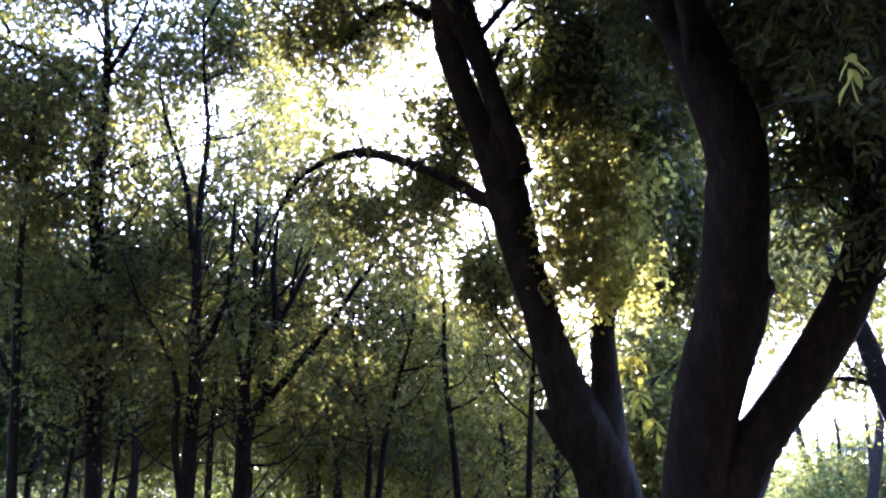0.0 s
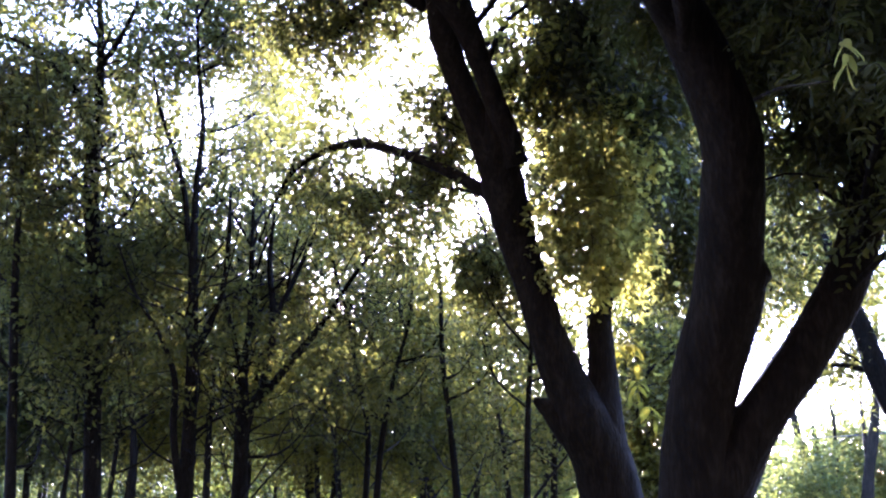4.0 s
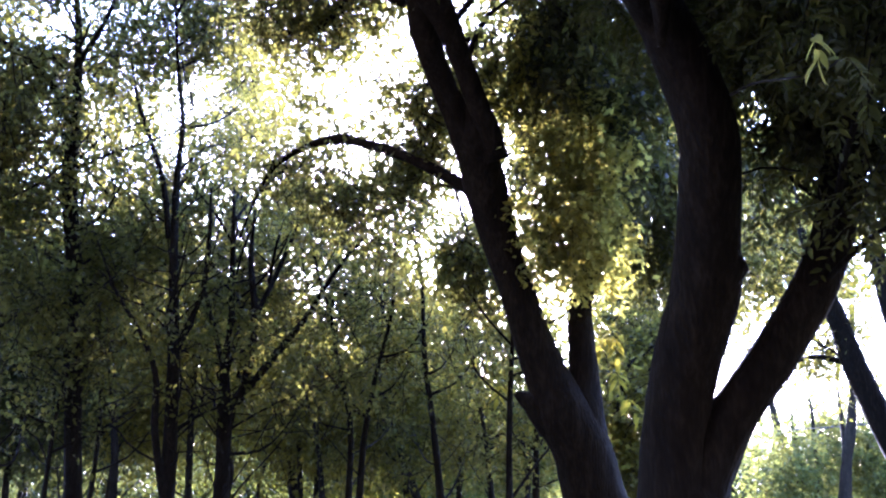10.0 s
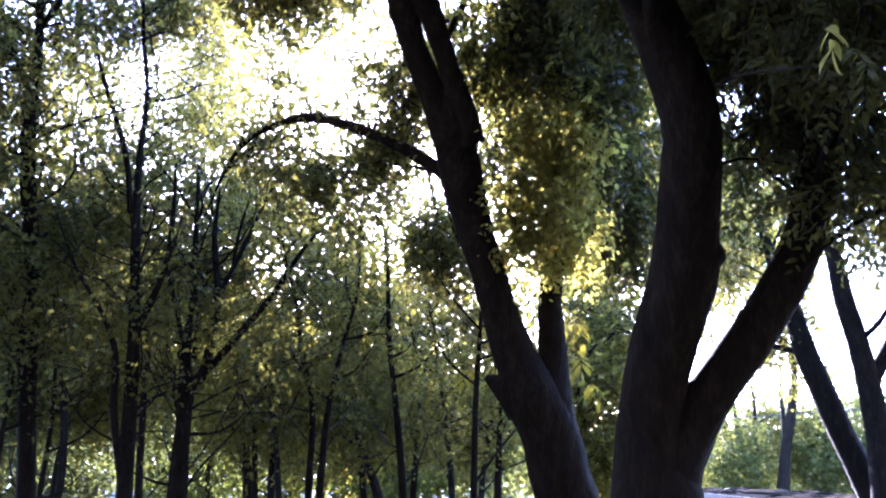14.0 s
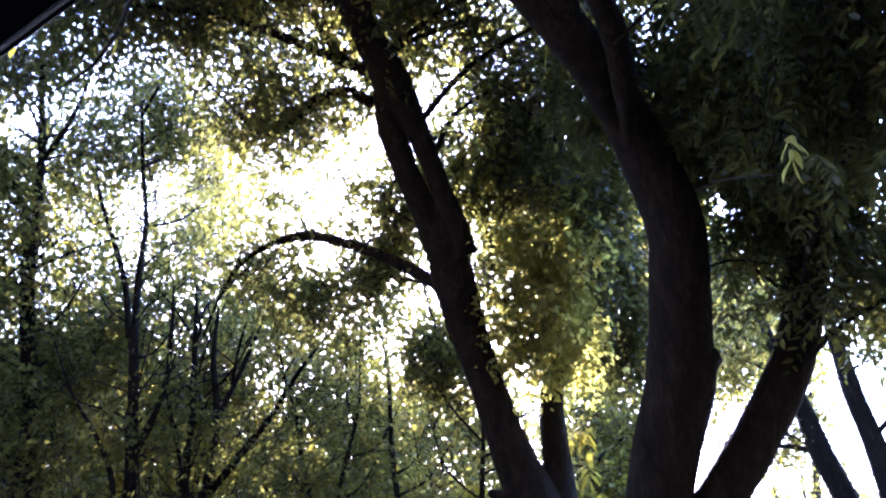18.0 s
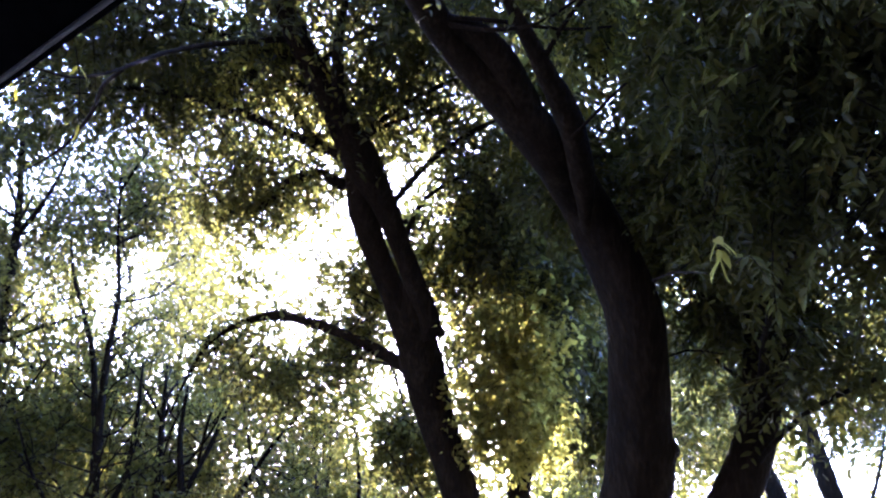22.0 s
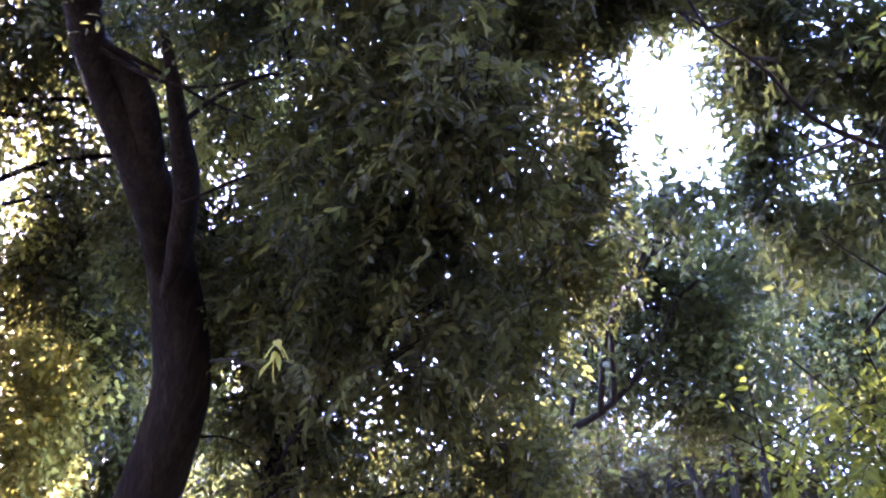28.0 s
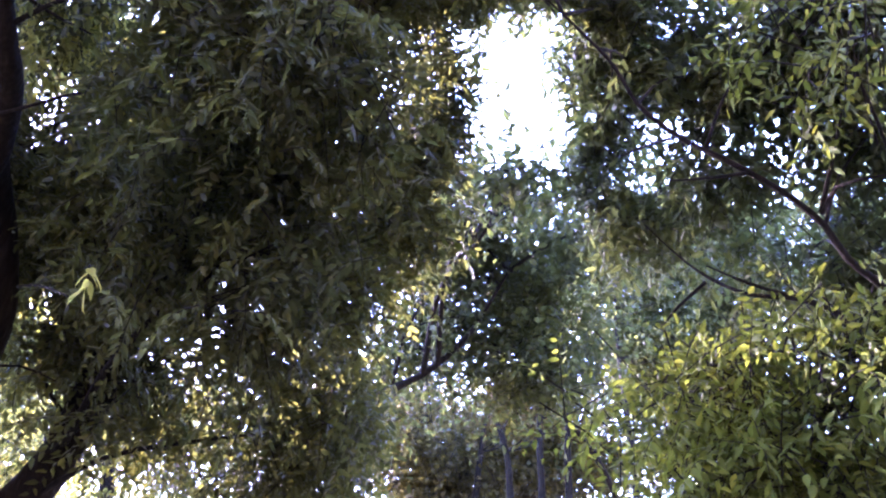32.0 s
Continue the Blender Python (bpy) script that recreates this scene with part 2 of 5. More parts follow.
def sprays(rng, clumps, size, per, spread, droop, thin, seed_shift, gaps=0.0):
    """Places and directions of twigs inside the clumps; a clump is x, y, z, radius, half height, cover."""
    area = 0.42 * size[0] * size[1]
    starts, ways = [], []
    for x, y, z, rh, rv, cover in clumps:
        count = max(2, int(FULL * cover * math.pi * rh * rv / area / per / 0.72))
        limit = gaps - 0.12 - 0.17 * min(1.0, max(0.0, cover - 0.9))
        p = rng.normal(size=(count, 3)) * 0.52
        p = p[np.linalg.norm(p, axis=1) < 1.5]
        p = p * (rh, rh, rv) + (x, y, z)
        keep = np.array([noise.noise(Vector(q) * thin * 0.55 + Vector((seed_shift, 0, 0))) + 0.8 * noise.noise(Vector(q) * thin * 1.3) + 0.4 * noise.noise(Vector(q) * thin * 3.1) > limit + 0.2 * (rng.random() - 0.5) for q in p])
        p = p[keep]
        d = unit(unit(rng.normal(size=p.shape)) + (0, 0, -droop) + 0.5 * unit(p - (x, y, z)))
        starts.append(p)
        ways.append(d)
    return np.concatenate(starts), np.concatenate(ways)


def foliage(name, parent, material, clumps, size, seed, per=9, spread=0.3, droop=0.3, thin=2.2, compound=False, fine=False, twigs=0.0, bark=None, label="", gaps=0.0):
    """A crown of leaves on twigs. size: leaf length and width; compound: leaflets in two rows on a drooping stalk."""
    rng = np.random.default_rng(seed)
    start, way = sprays(rng, clumps, size, per, spread, droop, thin, seed * 3.7, gaps)
    n = len(start)
    s = np.tile(np.linspace(0.08, 1.0, per), (n, 1))
    bend = np.array((0, 0, -1.0))
    line = start[:, None] + way[:, None] * (s * spread)[..., None] + bend * (s**2 * spread * 0.35 * (0.4 + droop))[..., None]
    along = unit(way[:, None] + bend * (s * 0.7 * (0.4 + droop))[..., None])
    flat = unit(np.cross(along, unit(rng.normal(size=(n, 1, 3)))))
    if compound:
        flip = np.where(np.arange(per) % 2, 1.0, -1.0)[None, :, None]
        lead = unit(0.62 * along + 0.9 * flip * flat + bend * 0.25 + 0.22 * rng.normal(size=along.shape))
    else:
        lead = unit(0.5 * along + 1.0 * rng.normal(size=along.shape) + bend * 0.35 * droop)
        line = line + rng.normal(size=line.shape) * spread * 0.16
    facing = unit(np.cross(lead, along) + 0.45 * rng.normal(size=along.shape) + (0, 0, 0.5))
    big = rng.uniform(0.65, 1.2, (n, per)) * (1 - 0.25 * (s > 0.9))
    base, lead, facing = (v.reshape(-1, 3) for v in (line, lead, facing))
    mesh = leaf_mesh(name, base, lead, facing, (big * size[0]).reshape(-1), (big * size[1]).reshape(-1), fine)
    ob = tagged(part(name, mesh, material, parent, label), kind="stuff")
    if twigs:
        verts, faces = [], []
        for i in np.nonzero(rng.random(n) < twigs)[0]:
            a, b = line[i, 0] - way[i] * spread * 0.8, line[i, -1]
            m = (a + b) / 2 + (0, 0, 0.03)
            u = unit(np.cross(b - a, (0.3, 0.2, 1)))
            w = unit(np.cross(b - a, u))
            r = 0.0035 * spread / 0.3
            o = len(verts)
            for c, q in ((a, 1.4), (m, 1.0), (b, 0.4)):
                verts += [c + u * r * q, c - u * r * q * 0.5 + w * r * q * 0.87, c - u * r * q * 0.5 - w * r * q * 0.87]
            for j in (0, 3):
                faces += [(o + j + k, o + j + (k + 1) % 3, o + j + 3 + (k + 1) % 3, o + j + 3 + k) for k in range(3)]
        tagged(part("fine_branching", mesh_of("fine_branching", verts, faces), bark or BARK_THIN, parent), kind="stuff")
    return ob


def boughs(parent, clumps, stem, seed, thick=0.03, material=None, sag=0.1, forks=4):
    """Limbs from the stem to each clump, with side branches that spread inside it."""
    rng = random.Random(seed)
    line, _ = spline(stem, [0.1] * len(stem), 0.15)
    for x, y, z, rh, rv, _ in clumps:
        c = Vector((x, y, z))
        below = [q for q in line if q.z < z - 0.25 * (c - q).length] or line[:3]
        a = min(below, key=lambda q: (q - c).length + rng.random() * 0.3)
        far = (c - a).length
        r = thick * min(1.4, 0.5 + 0.18 * far)
        bow = Vector((rng.uniform(-1, 1), rng.uniform(-1, 1), 0.9)) * far * sag
        pts = [a, a.lerp(c, 0.35) + bow, a.lerp(c, 0.72) + bow * 0.8, c + Vector((0, 0, rv * 0.3))]
        branch = limb("branch", pts, [r, r * 0.75, r * 0.5, r * 0.2], material or BARK_THIN, parent, 7, 0.12, 0.06)
        for _ in range(forks):
            t = rng.uniform(0.3, 0.95)
            o = pts[1].lerp(pts[3], t)
            e = c + Vector((rng.uniform(-1, 1) * rh, rng.uniform(-1, 1) * rh, rng.uniform(-0.7, 0.9) * rv)) * 0.85
            k = r * rng.uniform(0.18, 0.36)
            mid = o.lerp(e, 0.5) + Vector((rng.uniform(-1, 1), rng.uniform(-1, 1), 1)) * 0.12 * (e - o).length
            limb("twig", [o, mid, e], [k, k * 0.7, k * 0.25], material or BARK_THIN, branch, 5, 0.15, 0.0)


# ---- ground ----
def ground_height(x, y):
    return 0.22 * noise.noise(Vector((x * 0.12, y * 0.12, 0))) * min(1.0, math.hypot(x, y) / 6)


def build_ground():
    rings = [0, 1.5, 3, 4.5, 6, 8, 10, 13, 16, 20, 25, 32, 42, 60, 90, 140, 250, 500, 1000, 2400]
    spokes, verts, faces = 72, [], []
    for r in rings:
        for k in range(spokes):
            x, y = r * math.cos(2 * math.pi * k / spokes), r * math.sin(2 * math.pi * k / spokes)
            verts.append((x, y, ground_height(x, y)))
    for i in range(len(rings) - 1):
        for k in range(spokes):
            a, b = i * spokes + k, i * spokes + (k + 1) % spokes
            faces.append((a, b, b + spokes, a + spokes) if i else (a, b + spokes, a + spokes))
    tagged(part("ground", mesh_of("ground", verts, faces, True), EARTH, None, "dark earth with thin grass under the trees"), category="ground", kind="structure")


build_ground()

# ---- the two big trees by the viewpoint ----
def forked_tree():
    """Tree with two stems, the far one bowed and twinned higher up."""
    foot = (1.20, 6.05, 0.71)
    tree = thing("forked_tree", (foot[0], foot[1], 0), "dark-barked forked tree leaning over the clearing, backlit by the sun", "tree", "big trees")
    low = [(foot[0] + 0.05, foot[1], -0.15), (foot[0], foot[1], 0.4), (0.99, 6.05, 1.6), (0.85, 6.05, 2.1), (0.74, 6.05, 2.38), (0.65, 6.01, 2.72), (0.52, 5.97, 2.97), (0.42, 5.96, 3.20), (0.30, 5.92, 3.51), (0.18, 5.86, 3.87), (0.05, 5.77, 4.26), (-0.05, 5.65, 4.61), (-0.12, 5.49, 4.89), (-0.18, 5.41, 5.07)]
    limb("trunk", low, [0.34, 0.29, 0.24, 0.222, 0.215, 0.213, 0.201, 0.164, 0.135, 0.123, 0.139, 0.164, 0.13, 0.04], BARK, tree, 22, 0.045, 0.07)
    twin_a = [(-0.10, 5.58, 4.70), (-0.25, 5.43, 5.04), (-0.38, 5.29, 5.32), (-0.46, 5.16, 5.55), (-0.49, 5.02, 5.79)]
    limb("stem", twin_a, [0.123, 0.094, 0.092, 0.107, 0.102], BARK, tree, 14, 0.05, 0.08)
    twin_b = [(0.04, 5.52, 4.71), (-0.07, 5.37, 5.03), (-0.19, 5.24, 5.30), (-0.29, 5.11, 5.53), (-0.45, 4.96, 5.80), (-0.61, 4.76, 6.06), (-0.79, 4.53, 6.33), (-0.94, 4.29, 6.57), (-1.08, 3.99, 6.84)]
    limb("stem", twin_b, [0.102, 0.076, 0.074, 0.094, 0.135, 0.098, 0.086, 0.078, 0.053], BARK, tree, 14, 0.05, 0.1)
    limb("limb", [(-0.61, 4.76, 6.06), (-0.61, 4.52, 6.21), (-0.60, 4.36, 6.41), (-0.52, 4.12, 6.68)], [0.053, 0.045, 0.037, 0.020], BARK, tree)
    limb("limb", [(-0.47, 4.94, 5.82), (-0.80, 4.99, 6.03), (-1.07, 4.93, 6.40), (-1.28, 4.92, 6.67)], [0.037, 0.029, 0.025, 0.012], BARK, tree)
    limb("knob", [(0.45, 5.97, 2.92), (0.32, 5.95, 3.03), (0.24, 5.93, 3.08), (0.18, 5.91, 3.11)], [0.143, 0.094, 0.061, 0.020], BARK, tree, 12, 0.04, 0.12, "stub of a broken limb")
    limb("knob", [(-0.06, 5.72, 4.40), (-0.11, 5.66, 4.44)], [0.082, 0.037], BARK, tree, 12, 0.04, 0.12, "stub of a broken limb")
    side = [(0.75, 6.13, 2.04), (0.74, 6.07, 2.36), (0.70, 6.01, 2.66), (0.66, 6.00, 2.95), (0.67, 6.03, 3.21), (0.66, 6.00, 3.45), (0.66, 6.07, 3.71), (0.72, 6.09, 4.05), (0.85, 6.20, 4.37), (0.94, 6.18, 4.71), (0.93, 6.23, 5.15), (0.82, 6.10, 5.73), (0.68, 5.94, 6.24)]
    limb("stem", side, [0.041, 0.123, 0.164, 0.143, 0.111, 0.096, 0.090, 0.086, 0.078, 0.061, 0.049, 0.033, 0.016], BARK, tree, 14, 0.06, 0.08)
    arch = [(-0.06, 5.70, 4.49), (-0.30, 5.74, 4.66), (-0.57, 5.77, 4.81), (-0.89, 5.88, 4.97), (-1.20, 6.00, 5.08), (-1.52, 6.15, 5.06), (-1.77, 6.33, 4.99), (-1.98, 6.56, 4.80), (-2.15, 6.72, 4.47)]
    limb("limb", arch, [0.060, 0.046, 0.037, 0.036, 0.038, 0.028, 0.020, 0.013, 0.006], BARK, tree, 10, 0.08, 0.14, "arching limb among small leaves")
    limb("limb", [(-0.60, 5.09, 5.72), (-0.84, 5.19, 5.89), (-1.07, 5.38, 5.90), (-1.32, 5.61, 5.82), (-1.54, 5.67, 5.81), (-1.74, 5.72, 6.04), (-1.93, 5.68, 6.22)], [0.045, 0.037, 0.041, 0.029, 0.018, 0.012, 0.008], BARK, tree)
    small = [
        (-1.19, 6.33, 5.07, 0.38, 0.31, 1.1), (-0.56, 6.08, 5.11, 0.36, 0.34, 1.2), (-0.97, 6.55, 4.87, 0.43, 0.33, 1), (-1.71, 6.55, 5.05, 0.29, 0.32, 1), (-1.49, 5.45, 6.02, 0.42, 0.32, 1),
        (-0.85, 5.26, 5.96, 0.30, 0.28, 1.2), (-0.14, 7.28, 4.38, 0.33, 0.36, 1), (-1.72, 6.05, 6.50, 0.40, 0.30, 0.6), (-1.46, 6.30, 5.40, 0.33, 0.21, 0.9), (-1.01, 6.13, 5.40, 0.32, 0.18, 1),
    ]
    small += [
        (-0.49, 5.87, 5.38, 0.24, 0.26, 1.3), (-0.69, 6.39, 4.94, 0.37, 0.21, 1.2), (-1.32, 6.80, 4.77, 0.39, 0.27, 1), (-0.88, 6.90, 4.56, 0.29, 0.25, 0.8), (-0.24, 7.09, 4.46, 0.22, 0.30, 1.2),
        (-0.04, 7.30, 4.16, 0.20, 0.30, 1.2), (-1.40, 5.89, 5.76, 0.27, 0.27, 0.45), (-0.93, 5.76, 5.64, 0.31, 0.22, 0.35), (-1.77, 5.78, 6.00, 0.27, 0.23, 0.8), (-1.26, 5.53, 5.95, 0.30, 0.19, 1.3),
    ]
    upper = [
        (-0.83, 4.54, 6.77, 0.63, 0.53, 2.3), (-0.23, 5.07, 6.38, 0.47, 0.41, 1.5), (0.61, 5.46, 6.13, 0.49, 0.60, 1.8), (-1.70, 5.33, 6.82, 0.62, 0.41, 1.6),
        (-2.44, 5.02, 6.82, 0.74, 0.43, 2.2), (-2.07, 4.41, 6.76, 0.63, 0.39, 1.7), (-1.48, 4.69, 7.02, 0.52, 0.32, 1.4), (-3.52, 5.24, 6.62, 0.72, 0.36, 1.8), (0.07, 5.97, 5.89, 0.46, 0.44, 1.5), (0.02, 4.53, 6.88, 0.42, 0.47, 2.2),
        # Wide clump above the view, added to shade the crown from above.
        (-1.16, 4.21, 7.45, 1.33, 0.53, 2),
        (0.21, 4.93, 6.27, 0.25, 0.29, 1.5), (1.02, 4.39, 6.09, 0.26, 0.22, 1.5), (0.60, 4.48, 6.33, 0.23, 0.23, 1.3),
    ]
    between = [
        (0.20, 5.94, 5.46, 0.26, 0.45, 0.9), (0.24, 6.34, 5.05, 0.20, 0.28, 0.7), (1.16, 5.90, 5.55, 0.34, 0.48, 2.4), (1.31, 6.81, 5.18, 0.38, 0.56, 2.4), (0.32, 5.56, 5.75, 0.37, 0.42, 1.6),
        (0.37, 4.98, 5.61, 0.24, 0.20, 1), (0.59, 5.37, 5.26, 0.20, 0.20, 1.2), (0.93, 5.61, 5.08, 0.17, 0.25, 1), (1.13, 5.97, 4.62, 0.17, 0.26, 1),
    ]
    between += [
        (1.42, 7.02, 4.48, 0.28, 0.40, 1.2), (0.22, 5.61, 5.78, 0.25, 0.25, 1), (0.56, 5.64, 5.79, 0.25, 0.25, 1.2), (0.44, 5.82, 5.47, 0.26, 0.21, 1.1), (0.90, 6.06, 5.49, 0.27, 0.27, 1.4),
        (0.10, 5.89, 5.46, 0.17, 0.22, 0.8), (1.15, 6.61, 5.08, 0.24, 0.33, 1.2), (1.30, 7.05, 4.62, 0.22, 0.29, 1),
    ]
    bush = [
        (0.40, 5.38, 4.77, 0.14, 0.12, 2), (0.59, 5.29, 4.79, 0.13, 0.11, 2), (0.72, 5.44, 4.63, 0.13, 0.12, 1.8), (0.49, 5.49, 4.57, 0.15, 0.13, 2), (0.38, 5.63, 4.41, 0.14, 0.14, 2),
        (0.60, 5.50, 4.37, 0.16, 0.12, 2.1), (0.79, 5.65, 4.46, 0.12, 0.14, 1.6), (0.43, 5.70, 4.18, 0.14, 0.14, 1.9), (0.65, 5.62, 4.16, 0.14, 0.13, 1.9),
    ]
    bush += [
        (0.88, 5.82, 4.25, 0.13, 0.14, 1.6), (0.33, 5.87, 4.06, 0.12, 0.14, 1.4), (0.59, 5.81, 3.98, 0.14, 0.13, 1.5), (0.82, 5.93, 4.00, 0.12, 0.14, 1.2), (0.88, 5.45, 4.85, 0.12, 0.16, 1.3),
        (0.68, 5.43, 5.06, 0.16, 0.12, 1.2), (0.13, 5.38, 5.52, 0.25, 0.20, 1), (0.02, 5.91, 5.36, 0.26, 0.21, 1),
    ]
    crest = [(-0.39, 4.89, 6.65, 0.39, 0.35, 0.7), (-0.04, 5.22, 6.59, 0.32, 0.41, 0.5), (-1.29, 4.76, 6.59, 0.39, 0.26, 0.8), (0.30, 4.11, 6.66, 0.26, 0.36, 0.9), (-0.71, 4.88, 6.39, 0.30, 0.30, 0.7)]
    foliage("leaves", tree, LEAF_LIT, crest, (0.07, 0.031), 15, 9, 0.28, 0.5, 2.0, compound=True, twigs=0.3, fine=True, label="leaves tinted yellow-green as if lit through by the sun")
    foliage("leaves", tree, LEAF_SMALL, small, (0.058, 0.034), 11, 8, 0.26, 0.3, 2.4, twigs=0.5, fine=True)
    foliage("leaves", tree, LEAF_WALNUT, upper, (0.085, 0.034), 12, 9, 0.3, 0.5, 2.0, compound=True, twigs=0.3)
    # The bush's sunlit look sits in its leaf colour.
    foliage("leaves", tree, LEAF_LIT, bush, (0.062, 0.034), 13, 9, 0.2, 0.3, 2.2, twigs=0.3, fine=True, gaps=-0.35, label="leaves tinted yellow-green as if lit through by the sun")
    foliage("leaves", tree, LEAF_WALNUT, between, (0.08, 0.036), 14, 9, 0.28, 0.5, 2.0, compound=True, twigs=0.3, fine=True)
    boughs(tree, small[:4] + small[6:7], arch, 3, 0.02)
    boughs(tree, upper, twin_b, 4, 0.035)
    boughs(tree, bush + between, side, 5, 0.026)
    limb("limb", [(-0.93, 4.46, 6.53), (-1.40, 4.02, 6.09), (-1.53, 3.63, 5.68), (-1.60, 3.34, 5.34), (-1.66, 3.07, 5.10), (-1.73, 2.84, 4.99)], [0.024, 0.016, 0.012, 0.009, 0.007, 0.003], BARK, tree)
    limb("limb", [(-1.57, 3.42, 5.42), (-1.70, 3.54, 5.44), (-1.92, 3.88, 5.47), (-2.14, 4.09, 5.39), (-2.44, 4.24, 5.30)], [0.009, 0.012, 0.012, 0.009, 0.004], BARK, tree)
    return tree


def big_tree():
    """The nearest tree: one thick trunk that forks low, and its drooping compound leaves overhead."""
    foot = (0.98, 4.64, 0.74)
    tree = thing("big_tree", (foot[0], foot[1], 0), "thick dark tree forking low with drooping compound leaves overhead", "tree", "big trees")
    low = [(foot[0], foot[1] + 0.05, -0.15), (foot[0], foot[1], 0.5), (0.98, 4.46, 2.04), (0.98, 4.39, 2.44), (0.99, 4.39, 2.62)]
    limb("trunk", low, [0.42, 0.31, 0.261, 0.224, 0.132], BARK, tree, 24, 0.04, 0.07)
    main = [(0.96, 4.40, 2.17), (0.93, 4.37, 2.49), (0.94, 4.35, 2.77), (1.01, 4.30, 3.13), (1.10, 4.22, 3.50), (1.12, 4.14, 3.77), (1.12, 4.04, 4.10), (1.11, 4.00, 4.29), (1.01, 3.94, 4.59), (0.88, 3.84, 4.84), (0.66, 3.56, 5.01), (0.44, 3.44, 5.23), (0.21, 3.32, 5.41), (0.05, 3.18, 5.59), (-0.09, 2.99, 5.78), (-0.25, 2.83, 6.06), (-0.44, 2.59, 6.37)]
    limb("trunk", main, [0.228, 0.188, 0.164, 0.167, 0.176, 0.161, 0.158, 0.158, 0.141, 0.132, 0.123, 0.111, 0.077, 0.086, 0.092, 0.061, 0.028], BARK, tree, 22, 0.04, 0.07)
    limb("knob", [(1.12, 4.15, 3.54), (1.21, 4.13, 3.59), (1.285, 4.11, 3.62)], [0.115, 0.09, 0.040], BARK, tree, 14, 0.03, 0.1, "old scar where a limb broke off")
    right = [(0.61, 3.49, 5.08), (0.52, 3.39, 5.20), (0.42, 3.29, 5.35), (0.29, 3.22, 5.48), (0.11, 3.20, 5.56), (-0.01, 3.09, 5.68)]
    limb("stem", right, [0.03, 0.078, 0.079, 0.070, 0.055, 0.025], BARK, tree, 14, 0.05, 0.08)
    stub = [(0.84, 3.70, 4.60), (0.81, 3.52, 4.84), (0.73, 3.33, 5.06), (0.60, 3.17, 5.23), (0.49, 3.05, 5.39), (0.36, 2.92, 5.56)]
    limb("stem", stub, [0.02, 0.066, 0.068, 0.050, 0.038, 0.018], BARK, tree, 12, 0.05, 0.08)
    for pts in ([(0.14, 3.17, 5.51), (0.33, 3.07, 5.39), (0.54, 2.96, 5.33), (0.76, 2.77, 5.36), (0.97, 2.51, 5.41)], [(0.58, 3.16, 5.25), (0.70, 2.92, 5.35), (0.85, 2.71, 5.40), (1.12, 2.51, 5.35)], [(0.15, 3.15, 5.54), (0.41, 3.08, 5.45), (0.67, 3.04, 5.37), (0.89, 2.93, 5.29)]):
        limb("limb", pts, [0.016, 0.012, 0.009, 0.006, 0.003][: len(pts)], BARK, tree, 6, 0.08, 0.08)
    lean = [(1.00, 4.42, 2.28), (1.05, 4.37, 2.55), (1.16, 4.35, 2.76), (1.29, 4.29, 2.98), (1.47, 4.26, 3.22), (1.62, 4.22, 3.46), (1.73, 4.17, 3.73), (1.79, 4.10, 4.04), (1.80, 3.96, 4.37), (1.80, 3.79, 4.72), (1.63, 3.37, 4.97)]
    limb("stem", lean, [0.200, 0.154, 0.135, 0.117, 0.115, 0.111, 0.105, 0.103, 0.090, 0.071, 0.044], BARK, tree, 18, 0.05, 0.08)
    for pts in ([(1.14, 3.65, 4.32), (1.07, 3.13, 4.12), (0.99, 2.67, 3.91), (0.88, 2.16, 3.67)], [(1.16, 4.06, 4.02), (1.37, 4.02, 4.09), (1.61, 3.95, 4.04), (1.75, 3.78, 4.01)],
                [(0.73, 3.31, 4.93), (1.04, 2.89, 5.05), (1.42, 2.58, 5.08), (1.73, 2.28, 5.05)],
                [(1.63, 3.37, 4.97), (1.86, 3.23, 4.82), (2.08, 2.92, 4.89), (2.44, 2.70, 4.83)]):
        limb("limb", pts, [0.009, 0.006, 0.004, 0.002], BARK, tree, 7, 0.08, 0.08)
    outer = [
        (1.37, 3.52, 4.86, 0.21, 0.30, 2.2), (1.76, 3.63, 4.82, 0.36, 0.36, 2.2), (1.81, 4.11, 4.57, 0.33, 0.33, 1.7), (1.57, 4.26, 4.15, 0.26, 0.23, 0.7), (1.80, 3.79, 3.94, 0.30, 0.23, 0.5),
        (0.80, 4.46, 5.54, 0.35, 0.42, 1.3), (0.92, 3.27, 6.18, 0.42, 0.47, 1.5), (1.28, 2.70, 5.02, 0.33, 0.40, 1.9), (1.27, 2.21, 5.36, 0.43, 0.37, 2.1), (1.70, 2.42, 4.92, 0.41, 0.40, 2.4), (1.89, 2.25, 5.85, 0.32, 0.41, 2.1),
    ]
    middle = [
        (2.28, 2.18, 6.08, 0.13, 0.36, 1.4), (2.60, 2.41, 5.67, 0.13, 0.36, 1.4), (2.42, 2.00, 6.37, 0.17, 0.22, 1.2), (2.33, 2.25, 6.27, 0.22, 0.36, 1.5), (2.66, 2.46, 5.89, 0.14, 0.38, 1.4),
        (2.54, 1.80, 6.66, 0.39, 0.36, 1.6), (2.36, 2.59, 5.39, 0.28, 0.39, 2.3), (1.40, 4.35, 5.29, 0.36, 0.51, 2.2), (1.61, 3.92, 5.87, 0.36, 0.56, 2.2), (1.73, 4.06, 5.04, 0.38, 0.48, 2), (1.33, 3.83, 6.24, 0.28, 0.35, 1.3),
    ]
